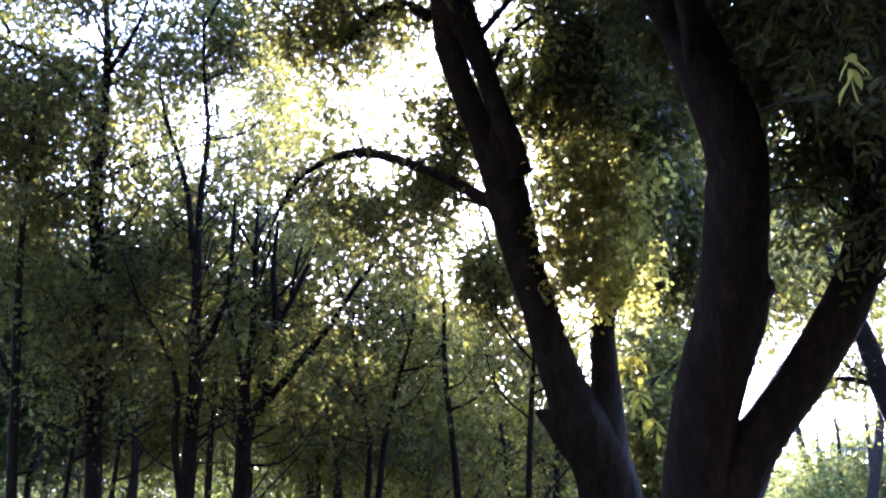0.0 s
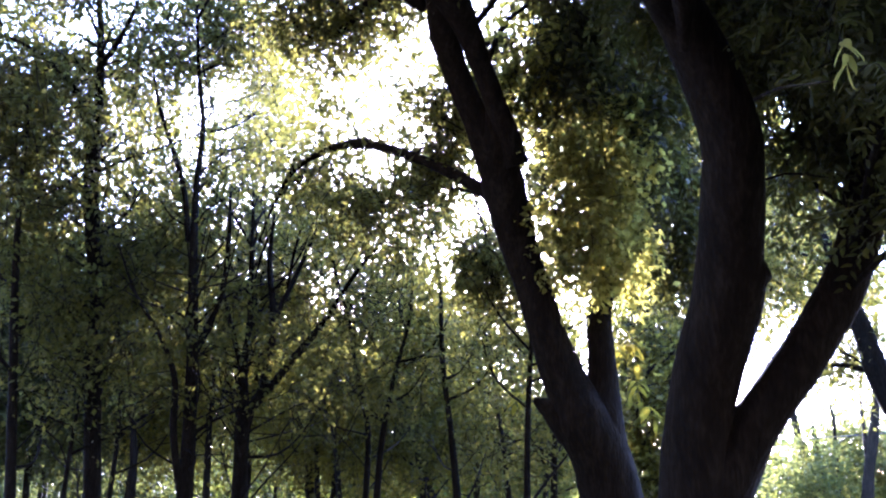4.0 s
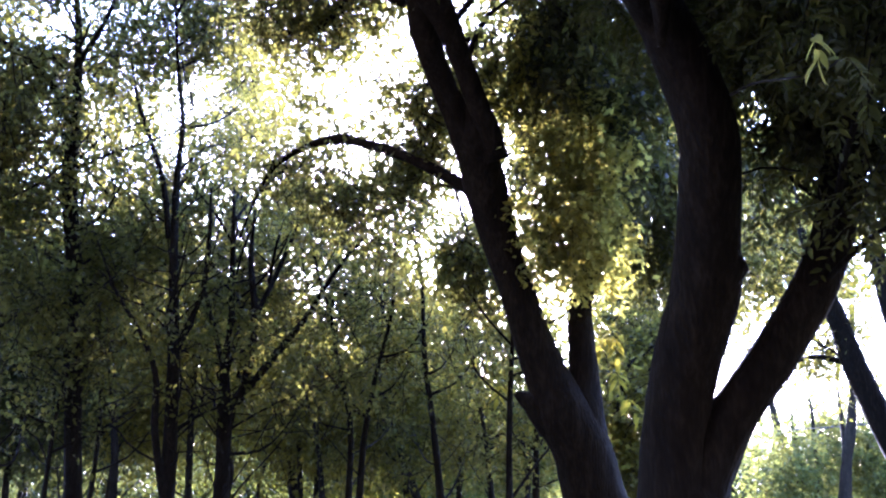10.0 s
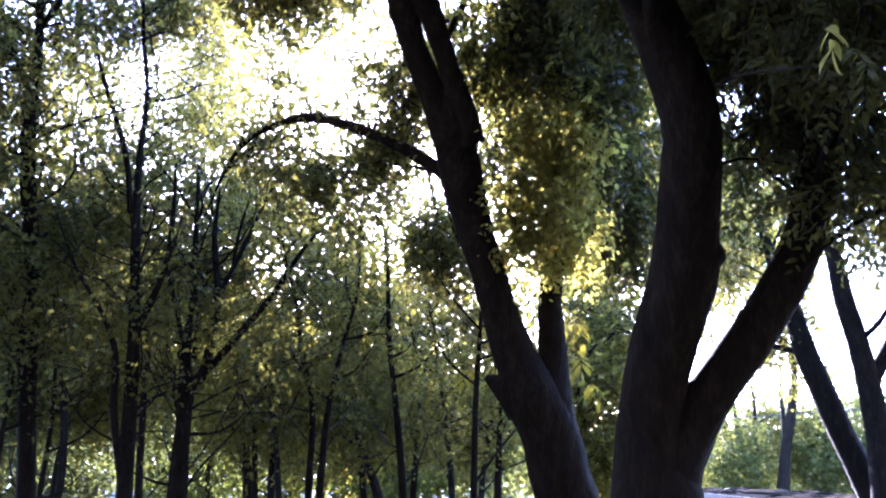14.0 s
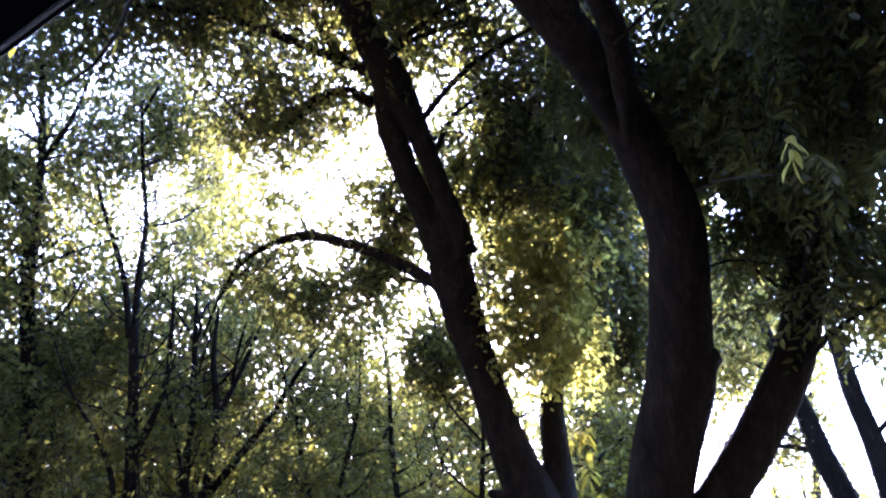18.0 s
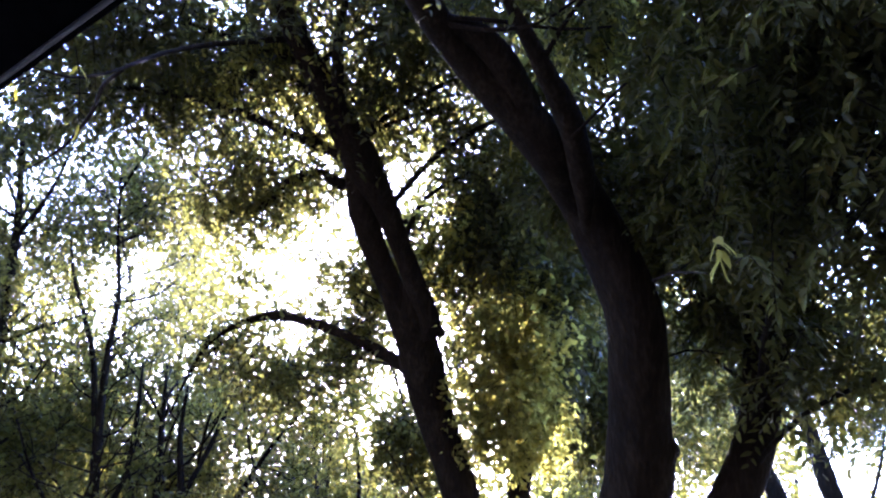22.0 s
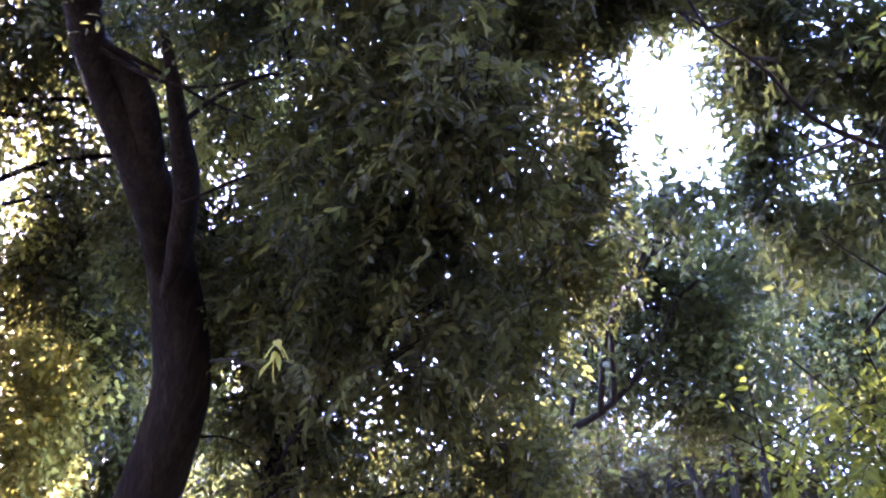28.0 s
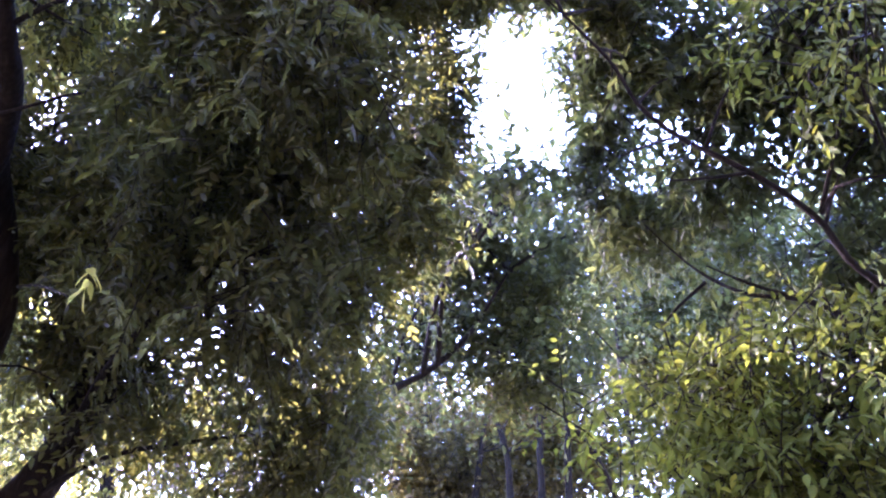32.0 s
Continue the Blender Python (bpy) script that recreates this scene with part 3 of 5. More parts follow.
    inner = [
        (1.54, 4.80, 5.27, 0.26, 0.49, 1.8), (1.78, 5.11, 4.69, 0.26, 0.32, 1.0), (0.66, 4.06, 6.68, 0.44, 0.36, 1.6), (0.89, 4.76, 6.45, 0.32, 0.42, 0.9), (2.67, 4.43, 4.51, 0.47, 0.26, 0.9),
        (2.89, 5.23, 4.27, 0.38, 0.34, 1), (3.34, 4.81, 4.01, 0.35, 0.29, 1), (2.95, 4.26, 4.19, 0.33, 0.33, 1.2), (3.22, 4.13, 4.38, 0.47, 0.41, 1.5), (3.18, 3.95, 3.89, 0.39, 0.36, 1.4), (1.48, 4.03, 5.58, 0.22, 0.31, 0.7),
    ]
    rim = [
        (1.75, 3.00, 4.93, 0.32, 0.32, 2.2), (2.42, 2.95, 4.80, 0.28, 0.31, 1.8), (2.40, 3.42, 4.22, 0.31, 0.35, 1.5), (1.89, 2.27, 5.82, 0.31, 0.35, 2), (2.26, 2.55, 5.49, 0.28, 0.39, 2),
        (2.73, 2.78, 5.18, 0.36, 0.23, 1.8),
    ]
    near = outer + middle + inner + rim
    lower = [
        (1.59, 3.18, 4.51, 0.36, 0.36, 1.7), (2.05, 2.84, 4.44, 0.43, 0.39, 2.3), (2.71, 2.99, 4.96, 0.25, 0.36, 1.6), (1.39, 3.90, 4.39, 0.27, 0.19, 1.3), (2.11, 3.76, 4.30, 0.46, 0.20, 0.8),
        # The two high, wide clumps here are added overhead for shade.
        (2.85, 3.57, 4.26, 0.34, 0.34, 2.1), (0.50, 2.35, 6.11, 0.90, 0.50, 2.2), (1.45, 1.87, 6.42, 0.63, 0.57, 2.2), (1.40, 1.85, 4.90, 0.25, 0.17, 1.5), (1.18, 2.14, 4.90, 0.20, 0.16, 1.4),
    ]
    lower += [
        (1.65, 1.87, 4.74, 0.19, 0.15, 1.3), (1.58, 4.36, 4.49, 0.16, 0.18, 1.6), (1.25, 1.94, 4.73, 0.15, 0.13, 1.6), (1.75, 2.73, 4.15, 0.19, 0.14, 1.5), (1.71, 2.42, 4.31, 0.13, 0.13, 1.3),
        (2.12, 3.60, 4.13, 0.32, 0.23, 1.3), (2.51, 3.45, 3.87, 0.33, 0.25, 1.5), (2.67, 3.12, 4.00, 0.23, 0.23, 1.5), (2.02, 4.10, 4.09, 0.28, 0.22, 1), (2.40, 3.79, 3.70, 0.29, 0.14, 1),
    ]
    lit = [(0.93, 3.68, 5.85, 0.27, 0.24, 0.9), (1.06, 3.38, 5.99, 0.20, 0.20, 0.6), (0.83, 3.42, 5.75, 0.32, 0.27, 0.5)]
    # These clumps get the sunlit leaf tint, the rest the dark leaf.
    foliage("leaves", tree, LEAF_LIT, lit, (0.08, 0.032), 23, 9, 0.26, 0.5, 1.8, compound=True, twigs=0.3, fine=True, label="leaves tinted yellow-green as if lit through by the sun")
    foliage("leaves", tree, LEAF_WALNUT, near, (0.07, 0.027), 21, 11, 0.23, 0.55, 1.8, compound=True, twigs=0.25, fine=True)
    foliage("leaves", tree, LEAF_WALNUT, lower, (0.066, 0.025), 22, 11, 0.23, 0.55, 1.8, compound=True, twigs=0.25, fine=True)
    # Coarse unseen canopy, added to keep sky light off trunks and leaves.
    over = [(-1.2, 1.2, 8.3, 1.5, 0.6, 1.3), (0.8, 0.6, 8.6, 1.5, 0.6, 1.4), (2.6, 0.2, 8.5, 1.5, 0.6, 1.3), (-0.2, -1.2, 8.9, 1.5, 0.6, 1.2), (1.9, -1.6, 8.9, 1.5, 0.6, 1.2), (3.9, 1.6, 8.8, 1.4, 0.6, 1.2)]
    foliage("leaves", tree, LEAF_WALNUT, over, (0.15, 0.06), 24, 9, 0.4, 0.5, 1.8, compound=True)
    boughs(tree, over, main[-4:], 12, 0.03)
    boughs(tree, near[:6], lean, 6, 0.03)
    boughs(tree, lower[::2], lean, 8, 0.025)
    return tree


forked = forked_tree()
walnut = big_tree()


# ---- single leaves that hang clear of the crowns ----
def one_leaf():
    """A pointed leaflet, one unit long, folded along its rib and curved down at the tip."""
    verts, faces = [(0, 0, 0)], []
    rows = ((0.12, 0.10), (0.3, 0.165), (0.5, 0.17), (0.7, 0.125), (0.87, 0.06))
    for s, w in rows:
        drop = -0.16 * s * s
        verts += [(s, w, drop + 0.05), (s, 0, drop), (s, -w, drop + 0.05)]
    verts.append((1, 0, -0.2))
    faces += [(0, 2, 1), (0, 3, 2)]
    for i in range(len(rows) - 1):
        o = 1 + 3 * i
        faces += [(o, o + 1, o + 4, o + 3), (o + 1, o + 2, o + 5, o + 4)]
    o = 1 + 3 * (len(rows) - 1)
    faces += [(o, o + 1, o + 3), (o + 1, o + 2, o + 3)]
    return verts, faces


LEAFLETS = {}


def leaf_spray(tree, place, seed, length=0.12, pairs=4, material=None, label="", reach=0.26, hang=None):
    """A stalk hanging from the crown with its leaflets, each a piece of its own."""
    material = material or LEAF_WALNUT
    if material.name not in LEAFLETS:
        mesh = mesh_of("leaf", *one_leaf(), True)
        mesh.materials.append(material)
        LEAFLETS[material.name] = mesh
    rng = random.Random(seed)
    a = Vector(place)
    out = Vector((rng.uniform(-1, 1), rng.uniform(-1, 1), rng.uniform(-0.6, 0.1))).normalized()
    out = Vector(hang) if hang else out
    pts = [a, a + out * reach * 0.5 + Vector((0, 0, 0.01)), a + out * reach + Vector((0, 0, -0.35 * reach))]
    v, f = tube_data(pts, [0.0028, 0.002, 0.001], 5, 0.04)
    stalk = part("leaf_spray", mesh_of("leaf_spray", v, f, True), BARK_THIN, tree, label)
    line, _ = spline(pts, [1, 1, 1], 0.02)
    for i in range(2 * pairs + 1):
        k = min(len(line) - 2, int(len(line) * (0.25 + 0.72 * (i // 2) / pairs)))
        along = (line[k + 1] - line[k]).normalized()
        side = along.cross(Vector((rng.uniform(-0.3, 0.3), rng.uniform(-0.3, 0.3), 1))).normalized()
        turn = 0 if i == 2 * pairs else (1 if i % 2 else -1)
        x = (along * (0.6 if turn else 1.0) + side * turn + Vector((rng.uniform(-0.2, 0.2), rng.uniform(-0.2, 0.2), rng.uniform(-0.7, -0.2)))).normalized()
        z = (Vector((rng.uniform(-0.5, 0.5), rng.uniform(-0.5, 0.5), 1)) - x * x.z).normalized()
        z = (z - x * z.dot(x)).normalized()
        y = z.cross(x)
        size = length * rng.uniform(0.75, 1.15)
        leaf = part("leaf", LEAFLETS[material.name], None, stalk)
        leaf.matrix_basis = Matrix((*[(x[q] * size, y[q] * size, z[q] * size, line[k][q]) for q in range(3)], (0, 0, 0, 1)))


leaf_spray(walnut, (0.86, 2.01, 3.72), 1, 0.072, 4, LEAF_LIT, "spray of light green leaflets in a sunlit tint", 0.09, (0.1, -0.1, -0.8))
for i, place in enumerate(((0.81, 3.93, 5.68), (0.75, 3.99, 5.61), (0.85, 3.90, 5.71), (0.85, 2.89, 5.92), (0.19, 3.49, 5.98))):
    leaf_spray(walnut, place, 20 + i, 0.13, 3, YELLOW, "yellow leaves")
for i, place in enumerate(((1.01, 7.03, 3.79), (1.08, 7.03, 3.69), (0.97, 7.05, 3.70), (1.12, 7.09, 3.18), (1.03, 7.08, 3.41), (1.11, 6.92, 4.26), (0.14, 6.97, 3.24))):
    leaf_spray(forked, place, 30 + i, 0.15, 3, YELLOW, "yellow leaves")
for i, place in enumerate(((-1.34, 2.51, 4.81), (-1.28, 2.49, 4.87), (-1.46, 2.49, 4.74), (-1.49, 2.52, 4.68))):
    leaf_spray(forked, place, 40 + i, 0.07, 1, YELLOW, "yellow leaves")
for i, place in enumerate(((1.04, 2.34, 3.79), (1.32, 2.19, 3.83), (1.42, 2.14, 3.83), (1.18, 2.37, 3.85), (1.85, 1.86, 4.90), (1.96, 2.03, 4.26), (2.09, 1.89, 4.99), (1.98, 2.19, 4.01), (1.36, 1.92, 4.39), (1.08, 2.00, 4.31), (1.16, 1.89, 4.55), (0.55, 2.34, 5.05), (0.95, 2.04, 4.64), (1.38, 1.81, 4.95), (1.56, 1.74, 5.18), (2.34, 2.38, 4.14), (2.09, 2.01, 5.77), (2.23, 2.08, 5.63), (2.58, 2.30, 5.31), (2.51, 2.33, 5.18), (1.19, 2.77, 4.70), (1.06, 2.94, 4.50), (1.40, 2.55, 5.03), (1.76, 2.72, 4.56), (1.20, 2.90, 5.09), (1.74, 2.92, 4.76), (2.12, 2.99, 4.28), (1.55, 3.33, 4.03), (1.39, 3.88, 4.02))):
    leaf_spray(walnut, place, 50 + i, 0.062, 6, LEAF_WALNUT, "", 0.22)


# ---- slender trees ----
def side_shoots(tree, stem, count, seed):
    """Thin crooked branches that rise from a stem, each with two or three twigs."""
    rng = random.Random(seed * 7 + 1)
    line, _ = spline(stem, [0.1] * len(stem), 0.1)
    line = [q for q in line if q.z > 1.9]
    for _ in range(count):
        a = rng.choice(line)
        q, far = rng.uniform(0, 6.3), rng.uniform(0.5, 1.3)
        out = Vector((math.cos(q), math.sin(q), rng.uniform(0.1, 1.2))).normalized() * far
        kink = Vector((rng.uniform(-1, 1), rng.uniform(-1, 1), rng.uniform(-0.6, 0.6))) * 0.12 * far
        pts = [a, a + out * 0.35 + kink, a + out * 0.7 + Vector((0, 0, 0.08 * far)), a + out * 1.0 + Vector((0, 0, 0.25 * far)) - kink]
        r = rng.uniform(0.007, 0.016)
        branch = limb("branch", pts, [r, r * 0.8, r * 0.55, r * 0.2], BARK_THIN, tree, 6, 0.12, 0.06)
        for k in range(rng.choice((2, 3, 3))):
            o = pts[1].lerp(pts[3], rng.uniform(0.05, 0.8))
            e = o + Vector((rng.uniform(-1, 1), rng.uniform(-1, 1), rng.uniform(-0.2, 1.1))) * 0.4 * far
            limb("twig", [o, o.lerp(e, 0.5) + kink * 0.4, e], [r * 0.5, r * 0.38, r * 0.12], BARK_THIN, branch, 5, 0.15, 0.0)


def slender(name, label, stems, crowns, leaf, size, seed, group="slender trees", twigs=0.4, thick=0.018, fine=False, per=8, spread=0.26, droop=0.3, shoots=0, gaps=0.0):
    """A thin tree from its stems (points, radii; the first one starts at the foot) and its clumps of leaves."""
    first = stems[0][0]
    x, y, z = first[0]
    tree = thing(name, (x, y, ground_height(x, y)), label, "tree", group)
    for i, (pts, radii) in enumerate(stems):
        pts = list(pts)
        if not i:
            pts = [(x, y, -0.2), *pts]
            radii = [radii[0] * 1.25, *radii]
        radii = [r * 0.84 for r in radii]
        limb("trunk" if not i else "limb", pts, radii, BARK_THIN, tree, 10 if not i else 7, 0.1, 0.07)
    if shoots:
        side_shoots(tree, stems[0][0], shoots, seed)
    if crowns:
        foliage("leaves", tree, leaf, crowns, size, seed, per, spread, droop, 2.2, twigs=twigs, fine=fine, gaps=gaps)
        boughs(tree, crowns, stems[0][0], seed, thick, forks=8)
    return tree


def foot_of(p, q):
    """The ground point below a line through two places."""
    k = (p[2] - 0.0) / max(0.2, (q[2] - p[2])) * 0.25
    return (p[0] - (q[0] - p[0]) * k, p[1] - (q[1] - p[1]) * k, 0.0)


def side_twigs(pts, r, seed):
    """Two or three thin twigs that rise from a sapling's stem."""
    rng = random.Random(seed)
    stems = []
    for k in range(rng.choice((2, 3))):
        a = Vector(pts[-3 if len(pts) > 3 else -2]).lerp(Vector(pts[-2]), 0.2 + 0.3 * k)
        q, far = rng.uniform(0, 6.3), rng.uniform(0.3, 0.6)
        out = Vector((math.cos(q), math.sin(q), 0)) * far
        stems.append(([tuple(a), tuple(a + out * 0.5 + Vector((0, 0, 0.2 * far))), tuple(a + out + Vector((0, 0, 0.8 * far)))], [r * 0.45, r * 0.3, 0.003]))
    return stems


def left_wood():
    p = [(-3.50, 7.07, 2.23), (-3.59, 7.02, 3.12), (-3.56, 6.82, 3.87), (-3.65, 6.57, 5.03), (-3.61, 6.46, 5.38), (-3.53, 6.25, 5.90), (-3.48, 5.97, 6.43), (-3.47, 5.71, 7.00)]
    slender("slender_tree", "slender dark tree with a forked top and small leaves", [
        ([foot_of(p[0], p[1]), *p], [0.1, 0.092, 0.086, 0.081, 0.073, 0.059, 0.040, 0.030, 0.016]),
        ([p[4], (-3.66, 6.20, 5.61), (-3.82, 5.99, 5.82), (-4.03, 5.80, 5.91), (-4.28, 5.59, 5.95)], [0.044, 0.038, 0.027, 0.019, 0.011]),
        ([p[5], (-3.33, 6.13, 6.09), (-3.17, 6.04, 6.38), (-3.03, 5.90, 6.70)], [0.027, 0.025, 0.019, 0.011]),
        ([(-3.56, 6.84, 3.78), (-3.64, 6.67, 3.84), (-3.85, 6.45, 3.73), (-4.20, 6.23, 3.75)], [0.025, 0.019, 0.014, 0.008])],
        [(-4.16, 5.77, 6.26, 0.76, 0.66, 0.8), (-3.41, 6.19, 6.34, 0.71, 0.66, 0.65), (-4.12, 5.95, 5.23, 0.60, 0.63, 1), (-3.51, 6.65, 5.32, 0.57, 0.49, 0.6), (-4.20, 6.52, 4.57, 0.79, 0.63, 1.3), (-3.64, 7.29, 4.64, 0.63, 0.60, 1.4),
         (-4.16, 5.95, 6.12, 0.57, 0.38, 0.8), (-3.88, 6.27, 5.81, 0.49, 0.39, 0.7), (-4.08, 5.95, 5.40, 0.42, 0.37, 0.8), (-3.38, 6.65, 6.12, 0.52, 0.36, 0.6),
         (-3.77, 6.52, 3.83, 0.52, 0.28, 0.33), (-3.16, 6.64, 3.58, 0.42, 0.28, 0.29), (-3.95, 6.65, 3.28, 0.42, 0.28, 0.26), (-3.48, 6.78, 2.93, 0.38, 0.24, 0.2)],
        LEAF_SMALL, (0.06, 0.037), 31, shoots=26)
    p = [(-2.70, 7.09, 2.25), (-2.73, 7.09, 2.85), (-2.75, 7.02, 3.56), (-2.84, 7.00, 4.56), (-2.84, 6.92, 5.16), (-2.78, 6.79, 5.52), (-2.82, 6.65, 6.04), (-2.79, 6.37, 6.55)]
    slender("slender_tree", "slender dark tree with several thin stems from its foot", [
        ([foot_of(p[0], p[1]), *p], [0.09, 0.083, 0.073, 0.062, 0.045, 0.035, 0.027, 0.022, 0.011]),
        ([(-2.88, 6.98, 4.54), (-2.91, 6.84, 4.96), (-3.02, 6.62, 5.42), (-3.08, 6.48, 5.65), (-3.10, 6.31, 5.97)], [0.036, 0.030, 0.025, 0.019, 0.008]),
        ([(-2.73, 7.08, 2.29), (-2.81, 6.95, 2.85), (-2.85, 6.89, 3.38), (-2.93, 6.83, 3.59), (-3.16, 6.66, 4.00), (-3.29, 6.50, 4.39)], [0.041, 0.038, 0.033, 0.025, 0.016, 0.008]),
        ([(-2.74, 7.02, 3.57), (-2.55, 7.02, 4.02), (-2.49, 6.93, 4.47), (-2.50, 6.88, 4.98)], [0.033, 0.030, 0.025, 0.011]),
        ([(-2.71, 7.10, 2.85), (-2.55, 7.15, 2.98), (-2.33, 7.22, 3.09)], [0.025, 0.019, 0.011])],
        [(-3.00, 7.10, 5.68, 0.48, 0.62, 0.7), (-2.69, 6.96, 6.67, 0.46, 0.70, 0.75), (-3.02, 7.67, 4.70, 0.58, 0.61, 1.5), (-2.70, 7.98, 5.77, 0.37, 0.52, 0.75),
         (-3.18, 6.54, 6.58, 0.57, 0.31, 0.7), (-2.75, 7.23, 6.48, 0.45, 0.50, 0.6), (-2.39, 7.58, 6.47, 0.29, 0.46, 0.5), (-2.78, 6.73, 6.75, 0.43, 0.27, 0.7),
         (-2.68, 6.73, 3.79, 0.43, 0.29, 0.33), (-2.87, 6.86, 3.23, 0.38, 0.24, 0.23), (-2.47, 6.83, 4.26, 0.34, 0.25, 0.39)], LEAF_SMALL, (0.06, 0.037), 32, shoots=26)
    p = [(-2.38, 7.52, 2.24), (-2.40, 7.53, 2.68), (-2.41, 7.51, 3.06), (-2.43, 7.47, 3.46), (-2.43, 7.53, 3.81), (-2.42, 7.39, 4.49), (-2.43, 7.30, 5.13)]
    slender("slender_tree", "dark tree with upward spreading limbs", [
        ([foot_of(p[0], p[1]), *p], [0.1, 0.086, 0.081, 0.081, 0.049, 0.038, 0.030, 0.014]),
        ([p[2], (-2.29, 7.54, 3.19), (-2.22, 7.52, 3.57), (-2.19, 7.48, 3.91), (-2.26, 7.44, 4.48), (-2.22, 7.33, 4.92)], [0.066, 0.060, 0.052, 0.044, 0.030, 0.011]),
        ([(-2.43, 7.48, 3.39), (-2.51, 7.28, 3.82), (-2.60, 7.18, 4.17)], [0.030, 0.025, 0.011]),
        ([(-2.28, 7.54, 3.19), (-1.96, 7.48, 3.59), (-1.68, 7.49, 3.97), (-1.48, 7.46, 4.31), (-1.29, 7.44, 4.57), (-1.08, 7.41, 4.78)], [0.046, 0.041, 0.033, 0.025, 0.016, 0.008]),
        ([(-2.19, 7.48, 3.91), (-2.00, 7.53, 4.42), (-1.84, 7.47, 4.79), (-1.68, 7.41, 5.09)], [0.030, 0.027, 0.019, 0.008]),
        ([(-2.07, 7.45, 4.23), (-1.98, 7.28, 4.57), (-1.90, 7.23, 4.83)], [0.019, 0.016, 0.008])],
        [(-2.37, 8.08, 4.37, 0.47, 0.59, 2), (-2.01, 8.87, 5.34, 0.39, 0.45, 0.5), (-1.66, 8.67, 4.36, 0.49, 0.46, 1.5), (-2.65, 8.19, 5.22, 0.31, 0.40, 0.9),
         (-2.20, 7.11, 3.67, 0.45, 0.30, 0.33), (-1.60, 7.13, 3.79, 0.40, 0.30, 0.33), (-1.92, 7.36, 3.21, 0.45, 0.25, 0.23), (-1.34, 7.48, 3.33, 0.36, 0.26, 0.23)], LEAF_SMALL, (0.06, 0.037), 33, shoots=26)
    thin = [
        ([(-3.84, 6.43, 2.24), (-3.92, 6.38, 3.05), (-3.96, 6.18, 4.16), (-3.93, 6.04, 4.68)], 20, 7.5),
        ([(-3.66, 6.88, 2.23), (-3.66, 6.89, 2.77), (-3.62, 6.87, 3.34), (-3.61, 6.82, 3.77)], 9, 7.8),
        ([(-3.65, 7.67, 2.20), (-3.64, 7.68, 2.70), (-3.67, 7.62, 3.48), (-3.71, 7.54, 3.90)], 10, 8.5),
        ([(-1.21, 7.90, 2.27), (-1.18, 7.91, 2.93), (-1.08, 7.87, 3.51), (-0.96, 7.82, 4.00)], 15, 8),
        ([(-1.34, 8.08, 2.26), (-1.36, 8.07, 3.04), (-1.49, 8.00, 3.57), (-1.58, 8.02, 4.02)], 14, 8.2),
    ]
    slim = [
        ([(-0.46, 7.98, 2.29), (-0.54, 7.97, 2.95), (-0.63, 7.91, 3.58), (-0.70, 7.94, 4.53)], 16, 8),
        ([(0.01, 8.99, 2.27), (-0.06, 9.00, 2.89), (-0.14, 8.97, 3.36)], 13, 9),
        ([(0.15, 6.79, 2.35), (0.15, 6.80, 2.78), (0.16, 6.77, 3.23), (0.18, 6.71, 3.68), (0.17, 6.81, 4.22)], 14, 6.8),
        ([(0.39, 7.49, 2.33), (0.40, 7.49, 2.76), (0.42, 7.46, 3.25)], 15, 7.5),
        ([(-2.69, 11.68, 2.08), (-2.78, 11.67, 2.75), (-2.71, 11.65, 3.53)], 20, 12),
        ([(-0.92, 10.95, 2.16), (-1.12, 10.94, 2.64), (-1.28, 10.92, 3.07)], 18, 11),
        ([(-2.12, 10.78, 2.13), (-2.23, 10.77, 2.89), (-2.42, 10.68, 3.60)], 12, 11),
    ]
    for i, (pts, px, d) in enumerate(thin + slim):
        r = px / 2 * d / 1466
        rng = random.Random(300 + i)
        rise = Vector(pts[-1]) - Vector(pts[-2])
        top = Vector(pts[-1]) + rise.normalized() * 0.6 + Vector((rng.uniform(-0.15, 0.15), rng.uniform(-0.15, 0.15), 0.1))
        tip = top + rise.normalized() * 0.6 + Vector((rng.uniform(-0.25, 0.25), rng.uniform(-0.25, 0.25), 0.1))
        line = [foot_of(pts[0], pts[1]), *pts, tuple(top), tuple(tip)]
        n = len(pts)
        radii = [r * 1.2, *[r * (1.05 - 0.6 * k / (n - 1)) for k in range(n)], r * 0.28, 0.003]
        slender("sapling", "thin straight dark sapling among the undergrowth", [(line, radii), *side_twigs(pts, r, i)], [(*top, 0.42, 0.4, 0.55), (*pts[-1], 0.45, 0.4, 0.45), (*pts[-2], 0.45, 0.35, 0.3)], LEAF_SMALL, (0.062, 0.038), 190 + i, "saplings", shoots=7, thick=0.012)


left_wood()


# ---- woods behind ----
def wood_tree(clumps, seed, leaf=None, size=(0.085, 0.053), label="leafy woodland tree in shade", gaps=0.0):
    """A background tree: a trunk under its clumps, boughs and leaves."""
    rng = random.Random(seed)
    n = len(clumps)
    clumps = [(*c[:5], c[5] * 1.3) for c in clumps]
    x, y = sum(c[0] for c in clumps) / n, sum(c[1] for c in clumps) / n
    top = max(c[2] for c in clumps)
    pts = [(x, y, 0)] + [(x + rng.uniform(-0.25, 0.25), y + rng.uniform(-0.25, 0.25), top * k) for k in (0.3, 0.6, 0.85, 1.0)]
    slender("woodland_tree", label, [(pts, [0.075, 0.06, 0.045, 0.03, 0.012])], clumps, leaf or LEAF_FAR, size, seed, "woodland trees", twigs=0.15, thick=0.03, per=9, spread=0.4, gaps=gaps)


